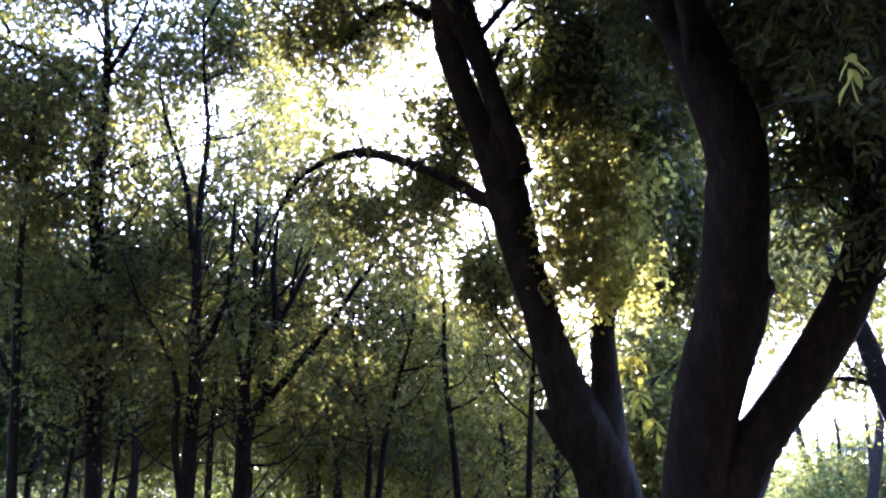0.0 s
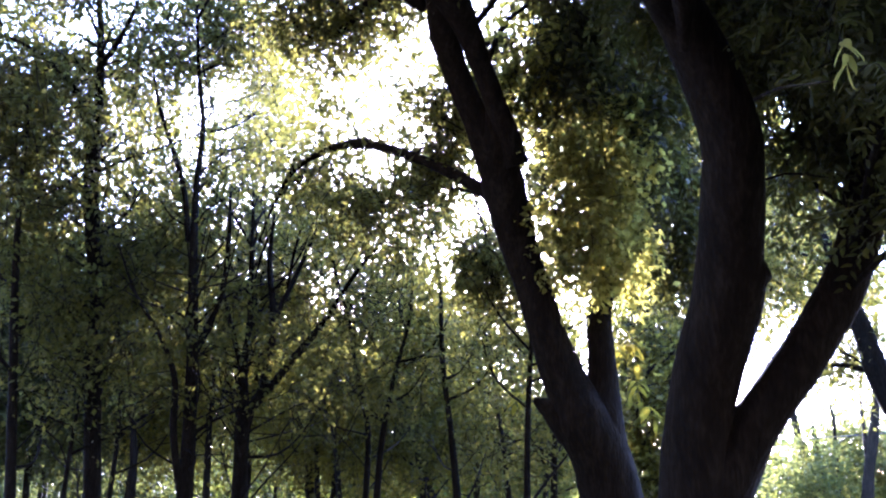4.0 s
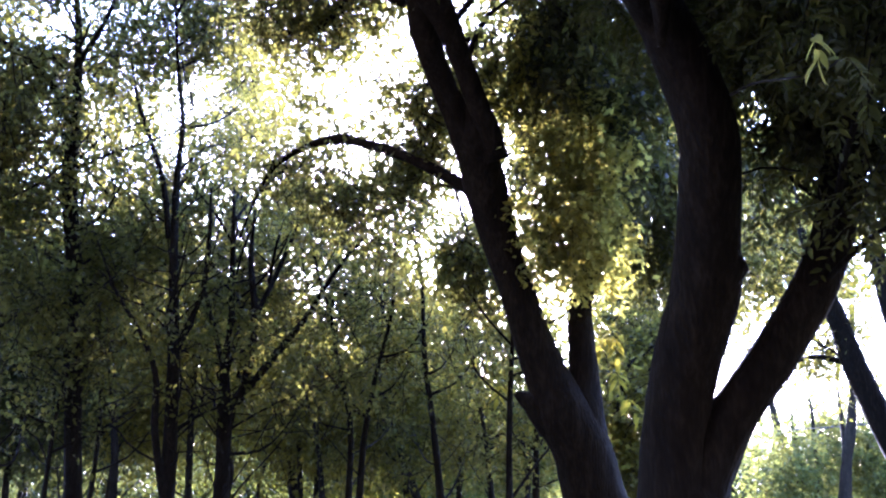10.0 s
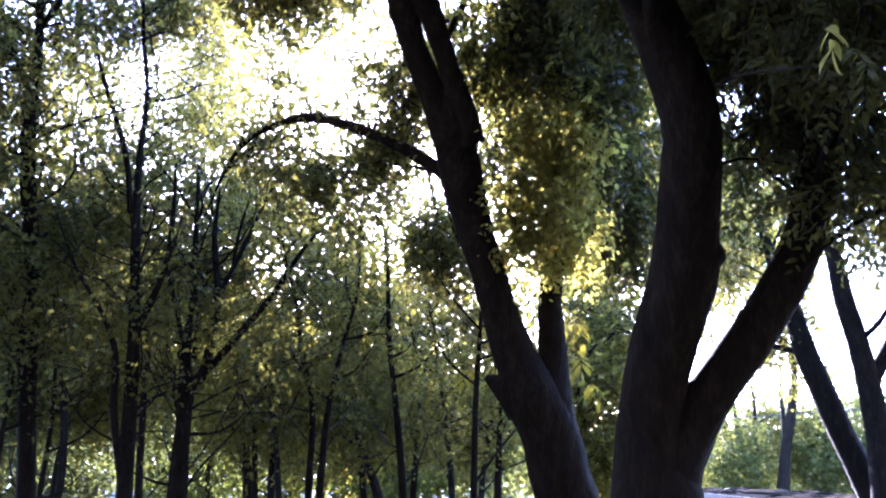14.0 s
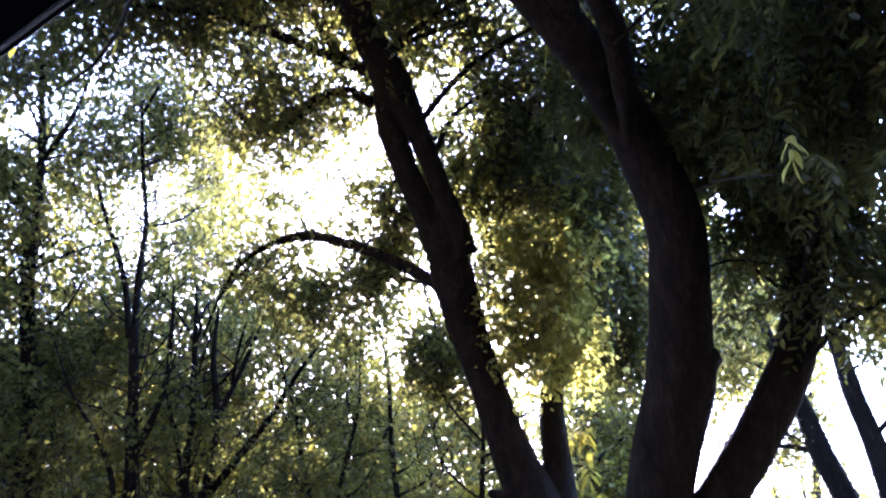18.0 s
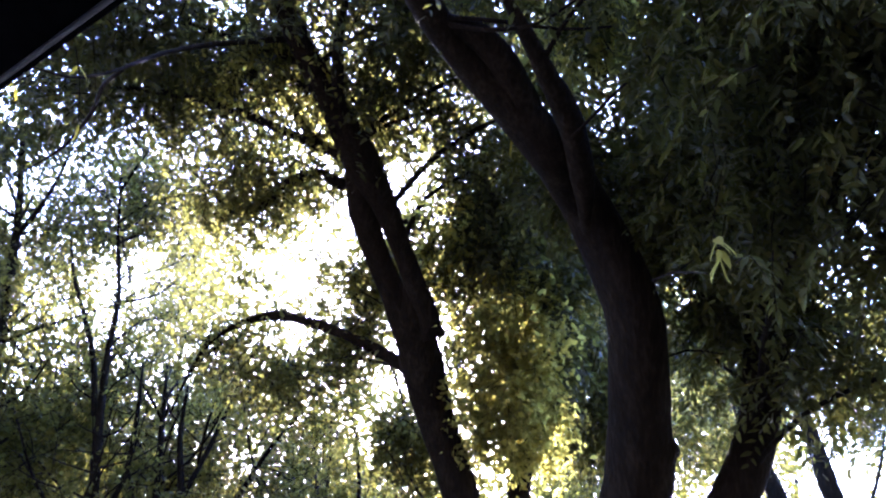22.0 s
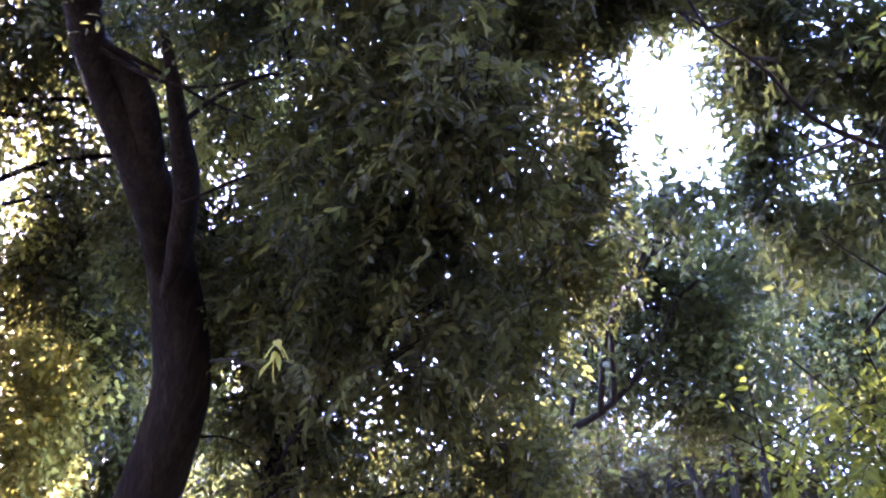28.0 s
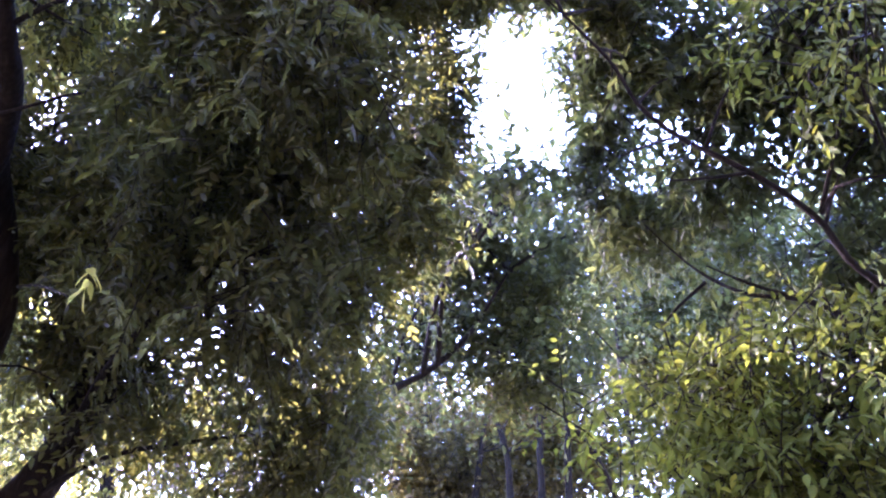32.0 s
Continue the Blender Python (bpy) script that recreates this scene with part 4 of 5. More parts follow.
# Deep wood: several of these trees carry shade in their leaf colour.
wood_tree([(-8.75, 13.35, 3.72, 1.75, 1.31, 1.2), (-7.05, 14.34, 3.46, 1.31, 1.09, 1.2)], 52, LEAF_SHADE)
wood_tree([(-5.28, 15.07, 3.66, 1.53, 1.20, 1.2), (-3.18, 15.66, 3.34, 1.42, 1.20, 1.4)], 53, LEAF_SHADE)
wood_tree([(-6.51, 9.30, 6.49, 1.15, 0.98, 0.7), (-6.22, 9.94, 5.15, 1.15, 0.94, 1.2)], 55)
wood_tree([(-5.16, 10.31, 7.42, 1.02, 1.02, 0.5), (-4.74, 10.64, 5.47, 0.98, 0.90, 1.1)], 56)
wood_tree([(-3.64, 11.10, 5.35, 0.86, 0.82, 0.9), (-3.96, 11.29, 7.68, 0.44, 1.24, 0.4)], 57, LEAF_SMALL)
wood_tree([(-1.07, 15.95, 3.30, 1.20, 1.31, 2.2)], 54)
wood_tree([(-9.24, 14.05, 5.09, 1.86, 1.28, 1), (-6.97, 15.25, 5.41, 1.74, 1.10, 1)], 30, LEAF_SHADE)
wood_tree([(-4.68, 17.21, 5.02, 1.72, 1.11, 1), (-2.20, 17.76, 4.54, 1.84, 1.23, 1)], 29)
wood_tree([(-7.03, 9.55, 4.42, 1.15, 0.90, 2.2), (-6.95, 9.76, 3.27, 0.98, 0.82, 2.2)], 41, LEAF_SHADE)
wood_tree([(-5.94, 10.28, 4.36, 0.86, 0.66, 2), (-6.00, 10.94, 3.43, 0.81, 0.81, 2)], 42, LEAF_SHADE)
wood_tree([(-4.82, 10.81, 4.55, 0.78, 0.57, 1.8), (-5.11, 11.93, 3.38, 0.71, 0.67, 2), (-5.09, 11.86, 4.15, 0.44, 0.53, 1.2)], 43)
wood_tree([(-3.65, 11.30, 4.34, 0.74, 0.74, 1.6), (-3.78, 11.89, 3.28, 0.81, 0.60, 1.4)], 44)
wood_tree([(-2.32, 11.18, 3.96, 0.71, 0.63, 1.6), (-2.38, 11.75, 3.04, 0.74, 0.53, 1.6)], 45)
wood_tree([(-1.30, 11.25, 4.57, 0.59, 0.59, 1.7), (-1.20, 11.41, 3.39, 0.67, 0.79, 1.7)], 46)
wood_tree([(-0.47, 11.82, 4.64, 0.53, 0.57, 1.3), (-0.33, 11.96, 3.53, 0.57, 0.74, 2.2)], 47)
# Sunlight on this tree is part of its leaf tint.
wood_tree([(0.32, 10.90, 4.05, 0.49, 0.53, 1.9), (0.43, 11.98, 3.04, 0.53, 0.70, 2.8)], 48, LEAF_SUNNY, label="woodland tree with yellowish leaves in the sun")
wood_tree([(1.78, 10.06, 5.04, 0.50, 0.61, 1.5), (1.78, 10.24, 4.06, 0.50, 0.57, 1.8), (1.24, 9.32, 4.27, 0.32, 0.38, 1.2), (1.70, 9.14, 3.94, 0.28, 0.37, 1.2), (1.30, 9.41, 3.59, 0.25, 0.31, 1.2), (1.62, 9.54, 3.18, 0.31, 0.31, 1.3)], 49, LEAF_SMALL, (0.075, 0.045), "slight woodland tree with small leaves against the sky", -0.2)
wood_tree([(1.38, 8.47, 3.13, 0.31, 0.35, 2.4), (1.42, 8.48, 2.59, 0.31, 0.35, 3), (1.72, 8.75, 3.79, 0.22, 0.43, 1.2)], 58, LEAF_FAR, (0.085, 0.045), "shaded understorey tree between the big trunks")
wood_tree([(-3.55, 11.35, 7.85, 0.53, 1.29, 0.9)], 59, LEAF_SMALL)
wood_tree([(-2.70, 11.17, 6.05, 0.74, 0.66, 1.3), (-1.74, 11.51, 5.52, 0.49, 0.45, 1)], 60, LEAF_SMALL)

# Added tree behind the crowns that blocks sun from the right-hand trees.
wood_tree([(4.7, 20.5, 9.2, 1.3, 1.3, 1.5), (3.5, 21.0, 10.2, 1.2, 1.2, 1.6), (5.9, 20.0, 9.8, 1.5, 1.5, 1.8), (6.7, 19.0, 8.0, 1.5, 1.6, 1.8), (2.3, 20.5, 12.0, 1.5, 1.5, 1.5), (3.6, 20.5, 12.6, 1.6, 1.5, 1.5), (4.9, 20.0, 12.2, 1.6, 1.5, 1.5)], 28, LEAF_FAR, (0.2, 0.125))

# ---- undergrowth ----
def shrub(clumps, seed, leaf, label, size=(0.12, 0.075)):
    x, y = sum(c[0] for c in clumps) / len(clumps), sum(c[1] for c in clumps) / len(clumps)
    bush = thing("shrub", (x, y, ground_height(x, y)), label, "shrub", "shrubs")
    rng = random.Random(seed)
    for c in clumps:
        for _ in range(3):
            o = (x + rng.uniform(-0.2, 0.2), y + rng.uniform(-0.2, 0.2), -0.1)
            e = (c[0] + rng.uniform(-0.5, 0.5) * c[3], c[1] + rng.uniform(-0.5, 0.5) * c[3], c[2] + 0.4 * c[4])
            mid = ((o[0] + e[0]) / 2, (o[1] + e[1]) / 2, e[2] * 0.55)
            limb("stem", [o, mid, e], [0.03, 0.022, 0.008], BARK_THIN, bush, 6, 0.25, 0.05)
    foliage("leaves", bush, leaf, clumps, size, seed, 9, 0.4, 0.3, 1.2)


shrub([(-7.90, 18.36, 2.02, 1.09, 0.96, 2.2), (-9.13, 17.78, 1.94, 0.96, 0.89, 1.8)], 61, LEAF_SHADE, "green shrub with shade-toned leaves beyond the trees")
shrub([(-5.13, 19.32, 2.09, 0.96, 0.96, 2.4), (-5.98, 18.02, 1.80, 0.78, 0.84, 1.6)], 62, LEAF_FRESH, "light green shrub in the sun beyond the trees")
shrub([(-2.48, 15.79, 1.98, 0.98, 0.71, 1.8)], 63, LEAF_FRESH, "yellowing shrub under the trees")
shrub([(-0.73, 14.98, 2.16, 0.87, 0.87, 2)], 64, LEAF_FRESH, "green shrub under the trees")
shrub([(0.69, 14.98, 2.34, 0.82, 1.02, 1.8)], 65, LEAF_SUNNY, "yellow-green shrub with a sunlit leaf tint")
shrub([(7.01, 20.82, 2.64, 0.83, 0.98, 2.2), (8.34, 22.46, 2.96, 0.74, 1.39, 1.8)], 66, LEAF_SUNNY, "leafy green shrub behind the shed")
shrub([(9.85, 21.83, 3.00, 1.07, 1.39, 2.2), (9.84, 25.10, 3.02, 1.01, 1.38, 1.8)], 67, LEAF_SUNNY, "yellow-green shrub with sunlit leaf tint behind the shed")
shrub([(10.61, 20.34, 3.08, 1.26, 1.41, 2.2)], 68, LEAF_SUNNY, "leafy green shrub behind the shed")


# ---- the near right side ----
def right_trees():
    p = [(3.97, 8.01, 2.21), (3.81, 8.10, 2.66), (3.63, 8.16, 3.19), (3.48, 8.18, 3.63), (3.36, 8.17, 4.08), (3.22, 8.14, 4.47), (3.05, 8.07, 4.98)]
    slender("leaning_tree", "dark tree leaning steeply beside the shed", [([foot_of(p[0], p[1]), *p], [0.2, 0.166, 0.147, 0.141, 0.129, 0.111, 0.086, 0.043]),
        ([p[3], (3.21, 8.50, 3.74), (3.02, 8.79, 3.69), (2.73, 8.97, 3.88)], [0.037, 0.031, 0.022, 0.012])],
        [(3.20, 8.27, 4.89, 0.44, 0.47, 0.4), (3.20, 8.60, 3.79, 0.25, 0.25, 0.2), (3.09, 9.16, 5.17, 0.51, 0.51, 0.4), (2.98, 9.37, 4.41, 0.44, 0.48, 0.15), (2.53, 10.11, 5.45, 0.75, 0.68, 0.4), (3.64, 9.61, 5.98, 0.75, 0.53, 0.45), (4.82, 9.03, 6.15, 0.68, 0.45, 0.5),
        (2.64, 8.78, 4.81, 0.27, 0.30, 0.8), (2.87, 8.68, 4.49, 0.29, 0.26, 0.9), (2.77, 9.06, 4.19, 0.24, 0.27, 0.7), (3.06, 8.42, 4.73, 0.29, 0.29, 0.9), (3.32, 8.56, 3.89, 0.23, 0.28, 0.8), (3.50, 8.42, 4.10, 0.22, 0.28, 0.8), (3.24, 8.75, 3.57, 0.23, 0.17, 0.6), (3.60, 8.69, 3.52, 0.23, 0.20, 0.6)], LEAF_SMALL, (0.062, 0.037), 71, "leaning trees", gaps=-0.25)
    p = [(3.91, 7.70, 2.22), (3.89, 7.72, 2.76), (3.83, 7.72, 3.27), (3.76, 7.71, 3.69), (3.66, 7.69, 4.06), (3.58, 7.64, 4.48), (3.42, 7.55, 5.07)]
    slender("leaning_tree", "dark tree leaning beside another at the clearing's edge", [([foot_of(p[0], p[1]), *p], [0.2, 0.190, 0.147, 0.123, 0.117, 0.111, 0.092, 0.043]),
        ([p[2], (4.05, 7.67, 3.69), (4.25, 7.46, 4.19), (4.39, 7.23, 4.78), (4.43, 7.05, 5.21), (4.43, 6.88, 5.63)], [0.092, 0.074, 0.055, 0.034, 0.022, 0.006]),
        ([p[3], (3.88, 7.50, 3.87), (4.03, 7.32, 4.32), (4.10, 7.18, 4.71)], [0.037, 0.028, 0.015, 0.006])],
        [(4.26, 7.61, 4.55, 0.37, 0.37, 0.8), (3.78, 7.76, 4.94, 0.43, 0.34, 0.5), (4.30, 7.54, 4.70, 0.43, 0.31, 0.4), (4.37, 7.97, 3.60, 0.25, 0.41, 0.3), (4.48, 7.10, 5.34, 0.49, 0.43, 0.9)], LEAF_SMALL, (0.062, 0.037), 72, "leaning trees", gaps=-0.2)
    p = [(7.92, 19.93, 2.00), (8.02, 19.90, 2.87), (8.14, 19.83, 3.52), (8.24, 19.73, 4.31), (8.28, 19.59, 5.37), (8.33, 19.39, 6.43)]
    slender("forked_small_tree", "small forked tree standing behind the shed", [([(p[0][0], p[0][1], 0), *p], [0.14, 0.191, 0.139, 0.147, 0.103, 0.088, 0.059]),
        ([p[1], (8.01, 19.88, 3.59), (7.98, 19.85, 4.18), (7.97, 19.79, 4.84)], [0.081, 0.066, 0.051, 0.022])],
        [(8.45, 19.29, 6.68, 0.66, 0.88, 0.6), (8.28, 19.97, 5.00, 0.74, 0.74, 0.3)], LEAF_SMALL, (0.08, 0.05), 73, "slender trees")
    for i, pts in enumerate(([(7.49, 21.70, 2.03), (7.24, 21.78, 3.28), (7.08, 21.78, 4.28), (7.00, 21.57, 6.18)], [(7.94, 21.54, 2.04), (7.94, 21.53, 3.29), (7.92, 21.48, 4.29), (7.83, 21.48, 4.72)], [(7.62, 21.65, 2.03), (7.54, 21.67, 3.57), (7.46, 21.64, 4.43)])):
        slender("bare_tree", "thin half-bare tree behind the shed", [([(pts[0][0], pts[0][1], 0), *pts], [*[k * (0.17, 0.07, 0.09)[i] for k in (1.2, 1.1, 0.9, 0.6)][: len(pts)], 0.012])], [], None, None, 70 + i, "half-bare trees", shoots=5)


right_trees()


def overhanging_tree():
    """Tree to the side whose long thin limbs reach over, with larger light leaves low down."""
    foot = (5.17, -0.11, 3.63)
    tree = thing("overhanging_tree", (foot[0], foot[1], 0), "tree with long thin limbs and light green leaves overhead", "tree", "big trees")
    stem = [(foot[0], foot[1], -0.2), (foot[0], foot[1], 1.5), (4.79, -0.05, 4.22), (4.61, -0.26, 5.12), (4.45, -0.42, 6.05)]
    limb("trunk", stem, [0.2, 0.15, 0.11, 0.09, 0.05], BARK, tree, 14, 0.06, 0.08)
    arm = [(4.79, -0.02, 4.23), (4.15, 0.38, 4.11), (3.75, 0.63, 4.40), (3.65, 0.73, 4.54), (3.56, 0.77, 4.69), (3.42, 0.87, 4.84), (3.26, 1.02, 4.99), (3.14, 1.23, 5.20), (2.96, 1.33, 5.34), (2.79, 1.35, 5.49), (2.68, 1.44, 5.68), (2.49, 1.56, 5.90)]
    limb("limb", arm, [0.034, 0.026, 0.019, 0.017, 0.015, 0.015, 0.013, 0.013, 0.011, 0.009, 0.007, 0.004], BARK, tree, 9, 0.06, 0.08)
    arm2 = [(4.80, 0.00, 4.18), (4.57, 0.48, 4.11), (4.19, 0.79, 4.35), (4.10, 0.92, 4.47), (3.99, 1.08, 4.59), (3.89, 1.29, 4.64), (3.85, 1.48, 4.78), (3.79, 1.63, 4.96), (3.70, 1.77, 5.18)]
    limb("limb", arm2, [0.033, 0.028, 0.023, 0.019, 0.017, 0.011, 0.009, 0.006, 0.003], BARK, tree, 9, 0.06, 0.08)
    for pts in ([(3.99, 1.08, 4.59), (3.79, 1.24, 4.64), (3.57, 1.37, 4.70)], [(3.53, 0.77, 4.74), (3.45, 0.66, 4.90), (3.42, 0.55, 5.15)], [(3.53, 0.76, 4.74), (3.41, 0.64, 4.77), (3.38, 0.43, 4.72)], [(3.31, 0.97, 4.95), (3.17, 1.10, 4.90), (3.07, 1.28, 4.91)], [(4.10, 0.92, 4.47), (3.96, 0.61, 4.45), (3.91, 0.37, 4.41)], [(3.84, 1.51, 4.77), (3.82, 1.67, 4.67), (3.89, 1.83, 4.61)]):
        limb("limb", pts, [0.011, 0.009, 0.004], BARK, tree, 6, 0.08, 0.05)
    dark = [
        (3.32, 1.53, 6.50, 0.33, 0.31, 1.98), (3.64, 1.83, 6.05, 0.24, 0.29, 1.7), (3.72, 1.20, 5.98, 0.44, 0.34, 2.89), (4.06, 1.88, 5.53, 0.37, 0.24, 2.36), (3.81, 1.33, 5.50, 0.27, 0.27, 2.5),
        (3.66, 0.48, 5.97, 0.44, 0.34, 2.62), (4.08, 0.52, 5.46, 0.39, 0.32, 2.36), (4.61, 1.26, 5.09, 0.37, 0.22, 1.57), (4.62, 0.73, 4.90, 0.36, 0.28, 2.36),
        (2.57, 1.83, 6.87, 0.39, 0.39, 2.62), (3.27, 1.71, 6.45, 0.18, 0.28, 1.45), (3.74, 2.05, 5.79, 0.17, 0.17, 1.19), (3.46, 1.93, 6.46, 0.15, 0.31, 1.57), (3.84, 2.04, 6.02, 0.21, 0.25, 1.57),
    ]
    fresh = [(3.46, 1.79, 4.01, 0.34, 0.20, 1.1), (3.62, 1.31, 3.94, 0.32, 0.27, 1.6), (3.59, 0.77, 3.92, 0.36, 0.32, 2), (3.81, 1.16, 3.56, 0.53, 0.28, 2.2), (2.97, 0.41, 5.25, 0.37, 0.30, 0.6)]
    # Missing shade on this side is made by the darker leaf tint.
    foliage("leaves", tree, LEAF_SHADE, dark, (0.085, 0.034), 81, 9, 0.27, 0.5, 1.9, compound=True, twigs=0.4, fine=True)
    foliage("leaves", tree, LEAF_FRESH, fresh, (0.062, 0.026), 82, 9, 0.3, 0.3, 1.9, compound=True, twigs=0.4, fine=True, label="larger light green leaves")
    boughs(tree, dark, arm[2:], 9, 0.014)
    boughs(tree, fresh, arm2[1:4], 10, 0.02)
    for i, place in enumerate(((2.89, 1.75, 3.91), (2.92, 1.56, 3.85), (3.00, 1.42, 3.86), (3.03, 1.25, 3.71), (3.04, 1.06, 3.91), (3.04, 1.02, 3.67), (3.06, 0.87, 3.75), (3.06, 0.74, 3.88), (3.06, 0.71, 3.61), (3.05, 0.58, 3.75), (3.02, 1.17, 3.52), (3.03, 0.90, 3.51), (3.16, 1.45, 3.72), (2.53, 0.51, 4.94), (2.66, 0.42, 4.83), (2.59, 0.23, 4.80), (2.62, 2.41, 4.79), (2.65, 2.32, 4.87))):
        leaf_spray(tree, place, 70 + i, 0.075, 4, LEAF_FRESH, "light green leaves", 0.24)


overhanging_tree()


def side_wood():
    fork = [(4.14, 5.15, 4.43), (4.28, 4.83, 4.92), (4.41, 4.65, 5.07), (4.57, 4.43, 5.21), (4.78, 4.17, 5.53), (4.96, 3.83, 6.16)]
    slender("side_tree", "tree with a dark forking limb and blue-green leaves", [([(fork[0][0] - 0.5, fork[0][1], 0), (fork[0][0] - 0.3, fork[0][1], 2.5), *fork], [0.14, 0.11, 0.062, 0.048, 0.043, 0.033, 0.024, 0.012]),
        ([fork[2], (4.39, 4.55, 5.29), (4.36, 4.47, 5.47), (4.36, 4.30, 5.73)], [0.026, 0.022, 0.019, 0.007])],
        [(4.67, 4.12, 6.59, 0.69, 0.33, 1.9), (5.36, 3.25, 6.57, 0.69, 0.31, 1.8), (5.11, 4.66, 6.40, 0.60, 0.46, 2.1), (6.00, 4.37, 6.56, 0.46, 0.55, 2.6), (5.82, 4.34, 5.73, 0.79, 0.44, 2.3), (5.05, 5.19, 5.70, 0.36, 0.44, 1.1), (4.46, 5.25, 5.21, 0.41, 0.61, 1.2),
         (3.47, 2.72, 5.87, 0.39, 0.11, 1.8), (3.62, 2.55, 5.84, 0.30, 0.11, 1.5)],
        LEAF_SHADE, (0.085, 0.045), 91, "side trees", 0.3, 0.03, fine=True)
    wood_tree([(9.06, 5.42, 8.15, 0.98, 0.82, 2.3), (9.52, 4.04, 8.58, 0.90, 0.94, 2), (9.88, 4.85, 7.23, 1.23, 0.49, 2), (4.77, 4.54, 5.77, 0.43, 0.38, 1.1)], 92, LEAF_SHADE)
    wood_tree([(7.75, 8.11, 6.50, 0.70, 0.78, 2.3), (9.11, 7.50, 6.41, 0.94, 0.85, 2.4)], 93, LEAF_AUTUMN, label="woodland tree with yellowish leaves in the sun")
    wood_tree([(10.04, 7.16, 6.45, 0.89, 0.89, 2.2), (8.41, 7.82, 5.67, 0.90, 0.82, 2.4), (7.21, 7.32, 6.16, 0.68, 0.41, 1.6)], 94, LEAF_AUTUMN, label="woodland tree with yellowish leaves in the sun")
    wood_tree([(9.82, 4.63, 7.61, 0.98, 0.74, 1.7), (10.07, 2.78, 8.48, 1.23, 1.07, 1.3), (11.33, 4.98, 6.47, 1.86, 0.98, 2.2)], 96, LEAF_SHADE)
    for pts in ([(7.79, 5.67, 4.94), (7.55, 5.50, 5.91), (7.43, 5.34, 6.40)], [(7.97, 5.42, 4.95), (7.78, 5.27, 5.79), (7.66, 5.11, 6.28)], [(7.57, 5.95, 4.93), (7.40, 5.89, 5.54), (7.16, 5.91, 6.03)], [(8.02, 6.92, 5.15), (7.92, 6.75, 5.83), (7.86, 6.62, 6.24)]):
        slender("sapling", "thin straight dark sapling among the undergrowth", [([(pts[0][0], pts[0][1], 0), *pts], [0.07, 0.055, 0.045, 0.03]), *side_twigs(pts, 0.035, 5)], [], None, None, 0, "saplings")


side_wood()


# ---- shed with a flat felt roof ----
def shed():
    a, b = (4.7, 16.8, 2.05), (5.6, 10.9, 2.05)
    ux, uy = b[0] - a[0], b[1] - a[1]
    wide = math.hypot(ux, uy)
    turn = math.atan2(uy, ux)
    deep = 2.7
    mid = Vector(((a[0] + b[0]) / 2 - math.sin(turn) * deep / 2, (a[1] + b[1]) / 2 + math.cos(turn) * deep / 2, 0))
    hut = thing("shed", mid, "low weathered plank shed with a flat debris-strewn felt roof", "shed")
    m = Matrix.Translation(mid) @ Matrix.Rotation(turn, 4, "Z")

    def piece(name, size, place, material, bevel=0.004, label=""):
        bm = box(bmesh.new(), size, place, 0, bevel)
        bm.transform(m)
        return part(name, bm, material, hut, label)

    # roof sheet, uneven on top
    nx, ny = 28, 26
    verts, faces = [], []
    for j in range(ny + 1):
        for i in range(nx + 1):
            x, y = (i / nx - 0.5) * (wide + 0.3), (j / ny - 0.5) * (deep + 0.3)
            z = 2.03 + 0.035 * noise.noise(Vector((x * 1.6, y * 1.6, 3))) + 0.012 * noise.noise(Vector((x * 7, y * 7, 3)))
            verts.append(m @ Vector((x, y, z)))
    for j in range(ny):
        for i in range(nx):
            o = j * (nx + 1) + i
            faces.append((o, o + 1, o + nx + 2, o + nx + 1))
    roof = part("roof", mesh_of("roof", verts, faces, True), FELT, hut, "felt roof covered with dry debris")
    thickness = roof.modifiers.new("thickness", "SOLIDIFY")
    thickness.thickness, thickness.offset = 0.05, -1
    rng = random.Random(5)
    for k in range(26):
        x, y, r = rng.uniform(-0.48, 0.48) * wide, rng.uniform(-0.48, 0.48) * deep, rng.uniform(0.2, 0.6)
        q = rng.uniform(0, 3.1)
        v, f = tube_data([m @ Vector((x - r * math.cos(q), y - r * math.sin(q), 2.06)), m @ Vector((x, y, 2.075 + 0.03 * rng.random())), m @ Vector((x + r * math.cos(q + 0.3), y + r * math.sin(q + 0.3), 2.06))], [0.012, 0.01, 0.004], 6, 0.2)
        part("stick", mesh_of("stick", v, f, True), BARK_THIN, hut)
    for k in range(34):
        x, y, r = rng.uniform(-0.48, 0.48) * wide, rng.uniform(-0.48, 0.48) * deep, rng.uniform(0.08, 0.26)
        bm = bmesh.new()
        bmesh.ops.create_icosphere(bm, subdivisions=2, radius=1.0)
        for v in bm.verts:
            v.co *= 1 + 0.45 * noise.noise(v.co * 1.7 + Vector((k, 0, 0)))
        bm.transform(m @ Matrix.Translation((x, y, 2.05)) @ Matrix.Rotation(rng.uniform(0, 3), 4, "Z") @ Matrix.Diagonal((r * 1.6, r, 0.03 + 0.12 * r, 1)))
        part("litter", bm, LITTER, hut, "heap of dry leaves")
    piece("edge_board", (wide + 0.34, 0.03, 0.09), (0, -deep / 2 - 0.17, 1.98), PALE_TRIM)
    piece("edge_board", (0.03, deep + 0.3, 0.09), (-wide / 2 - 0.17, 0, 1.98), PALE_TRIM)
    piece("edge_board", (0.03, deep + 0.3, 0.09), (wide / 2 + 0.17, 0, 1.98), PALE_TRIM)
    n = 30
    for i in range(n):
        w = wide / n
        if 5 <= i <= 8:
            piece("plank", (w - 0.008, 0.025, 1.25), (-wide / 2 + w * (i + 0.5), -deep / 2, 0.62), PLANK)
        else:
            piece("plank", (w - 0.008, 0.025, 1.94), (-wide / 2 + w * (i + 0.5), -deep / 2, 0.97), PLANK)
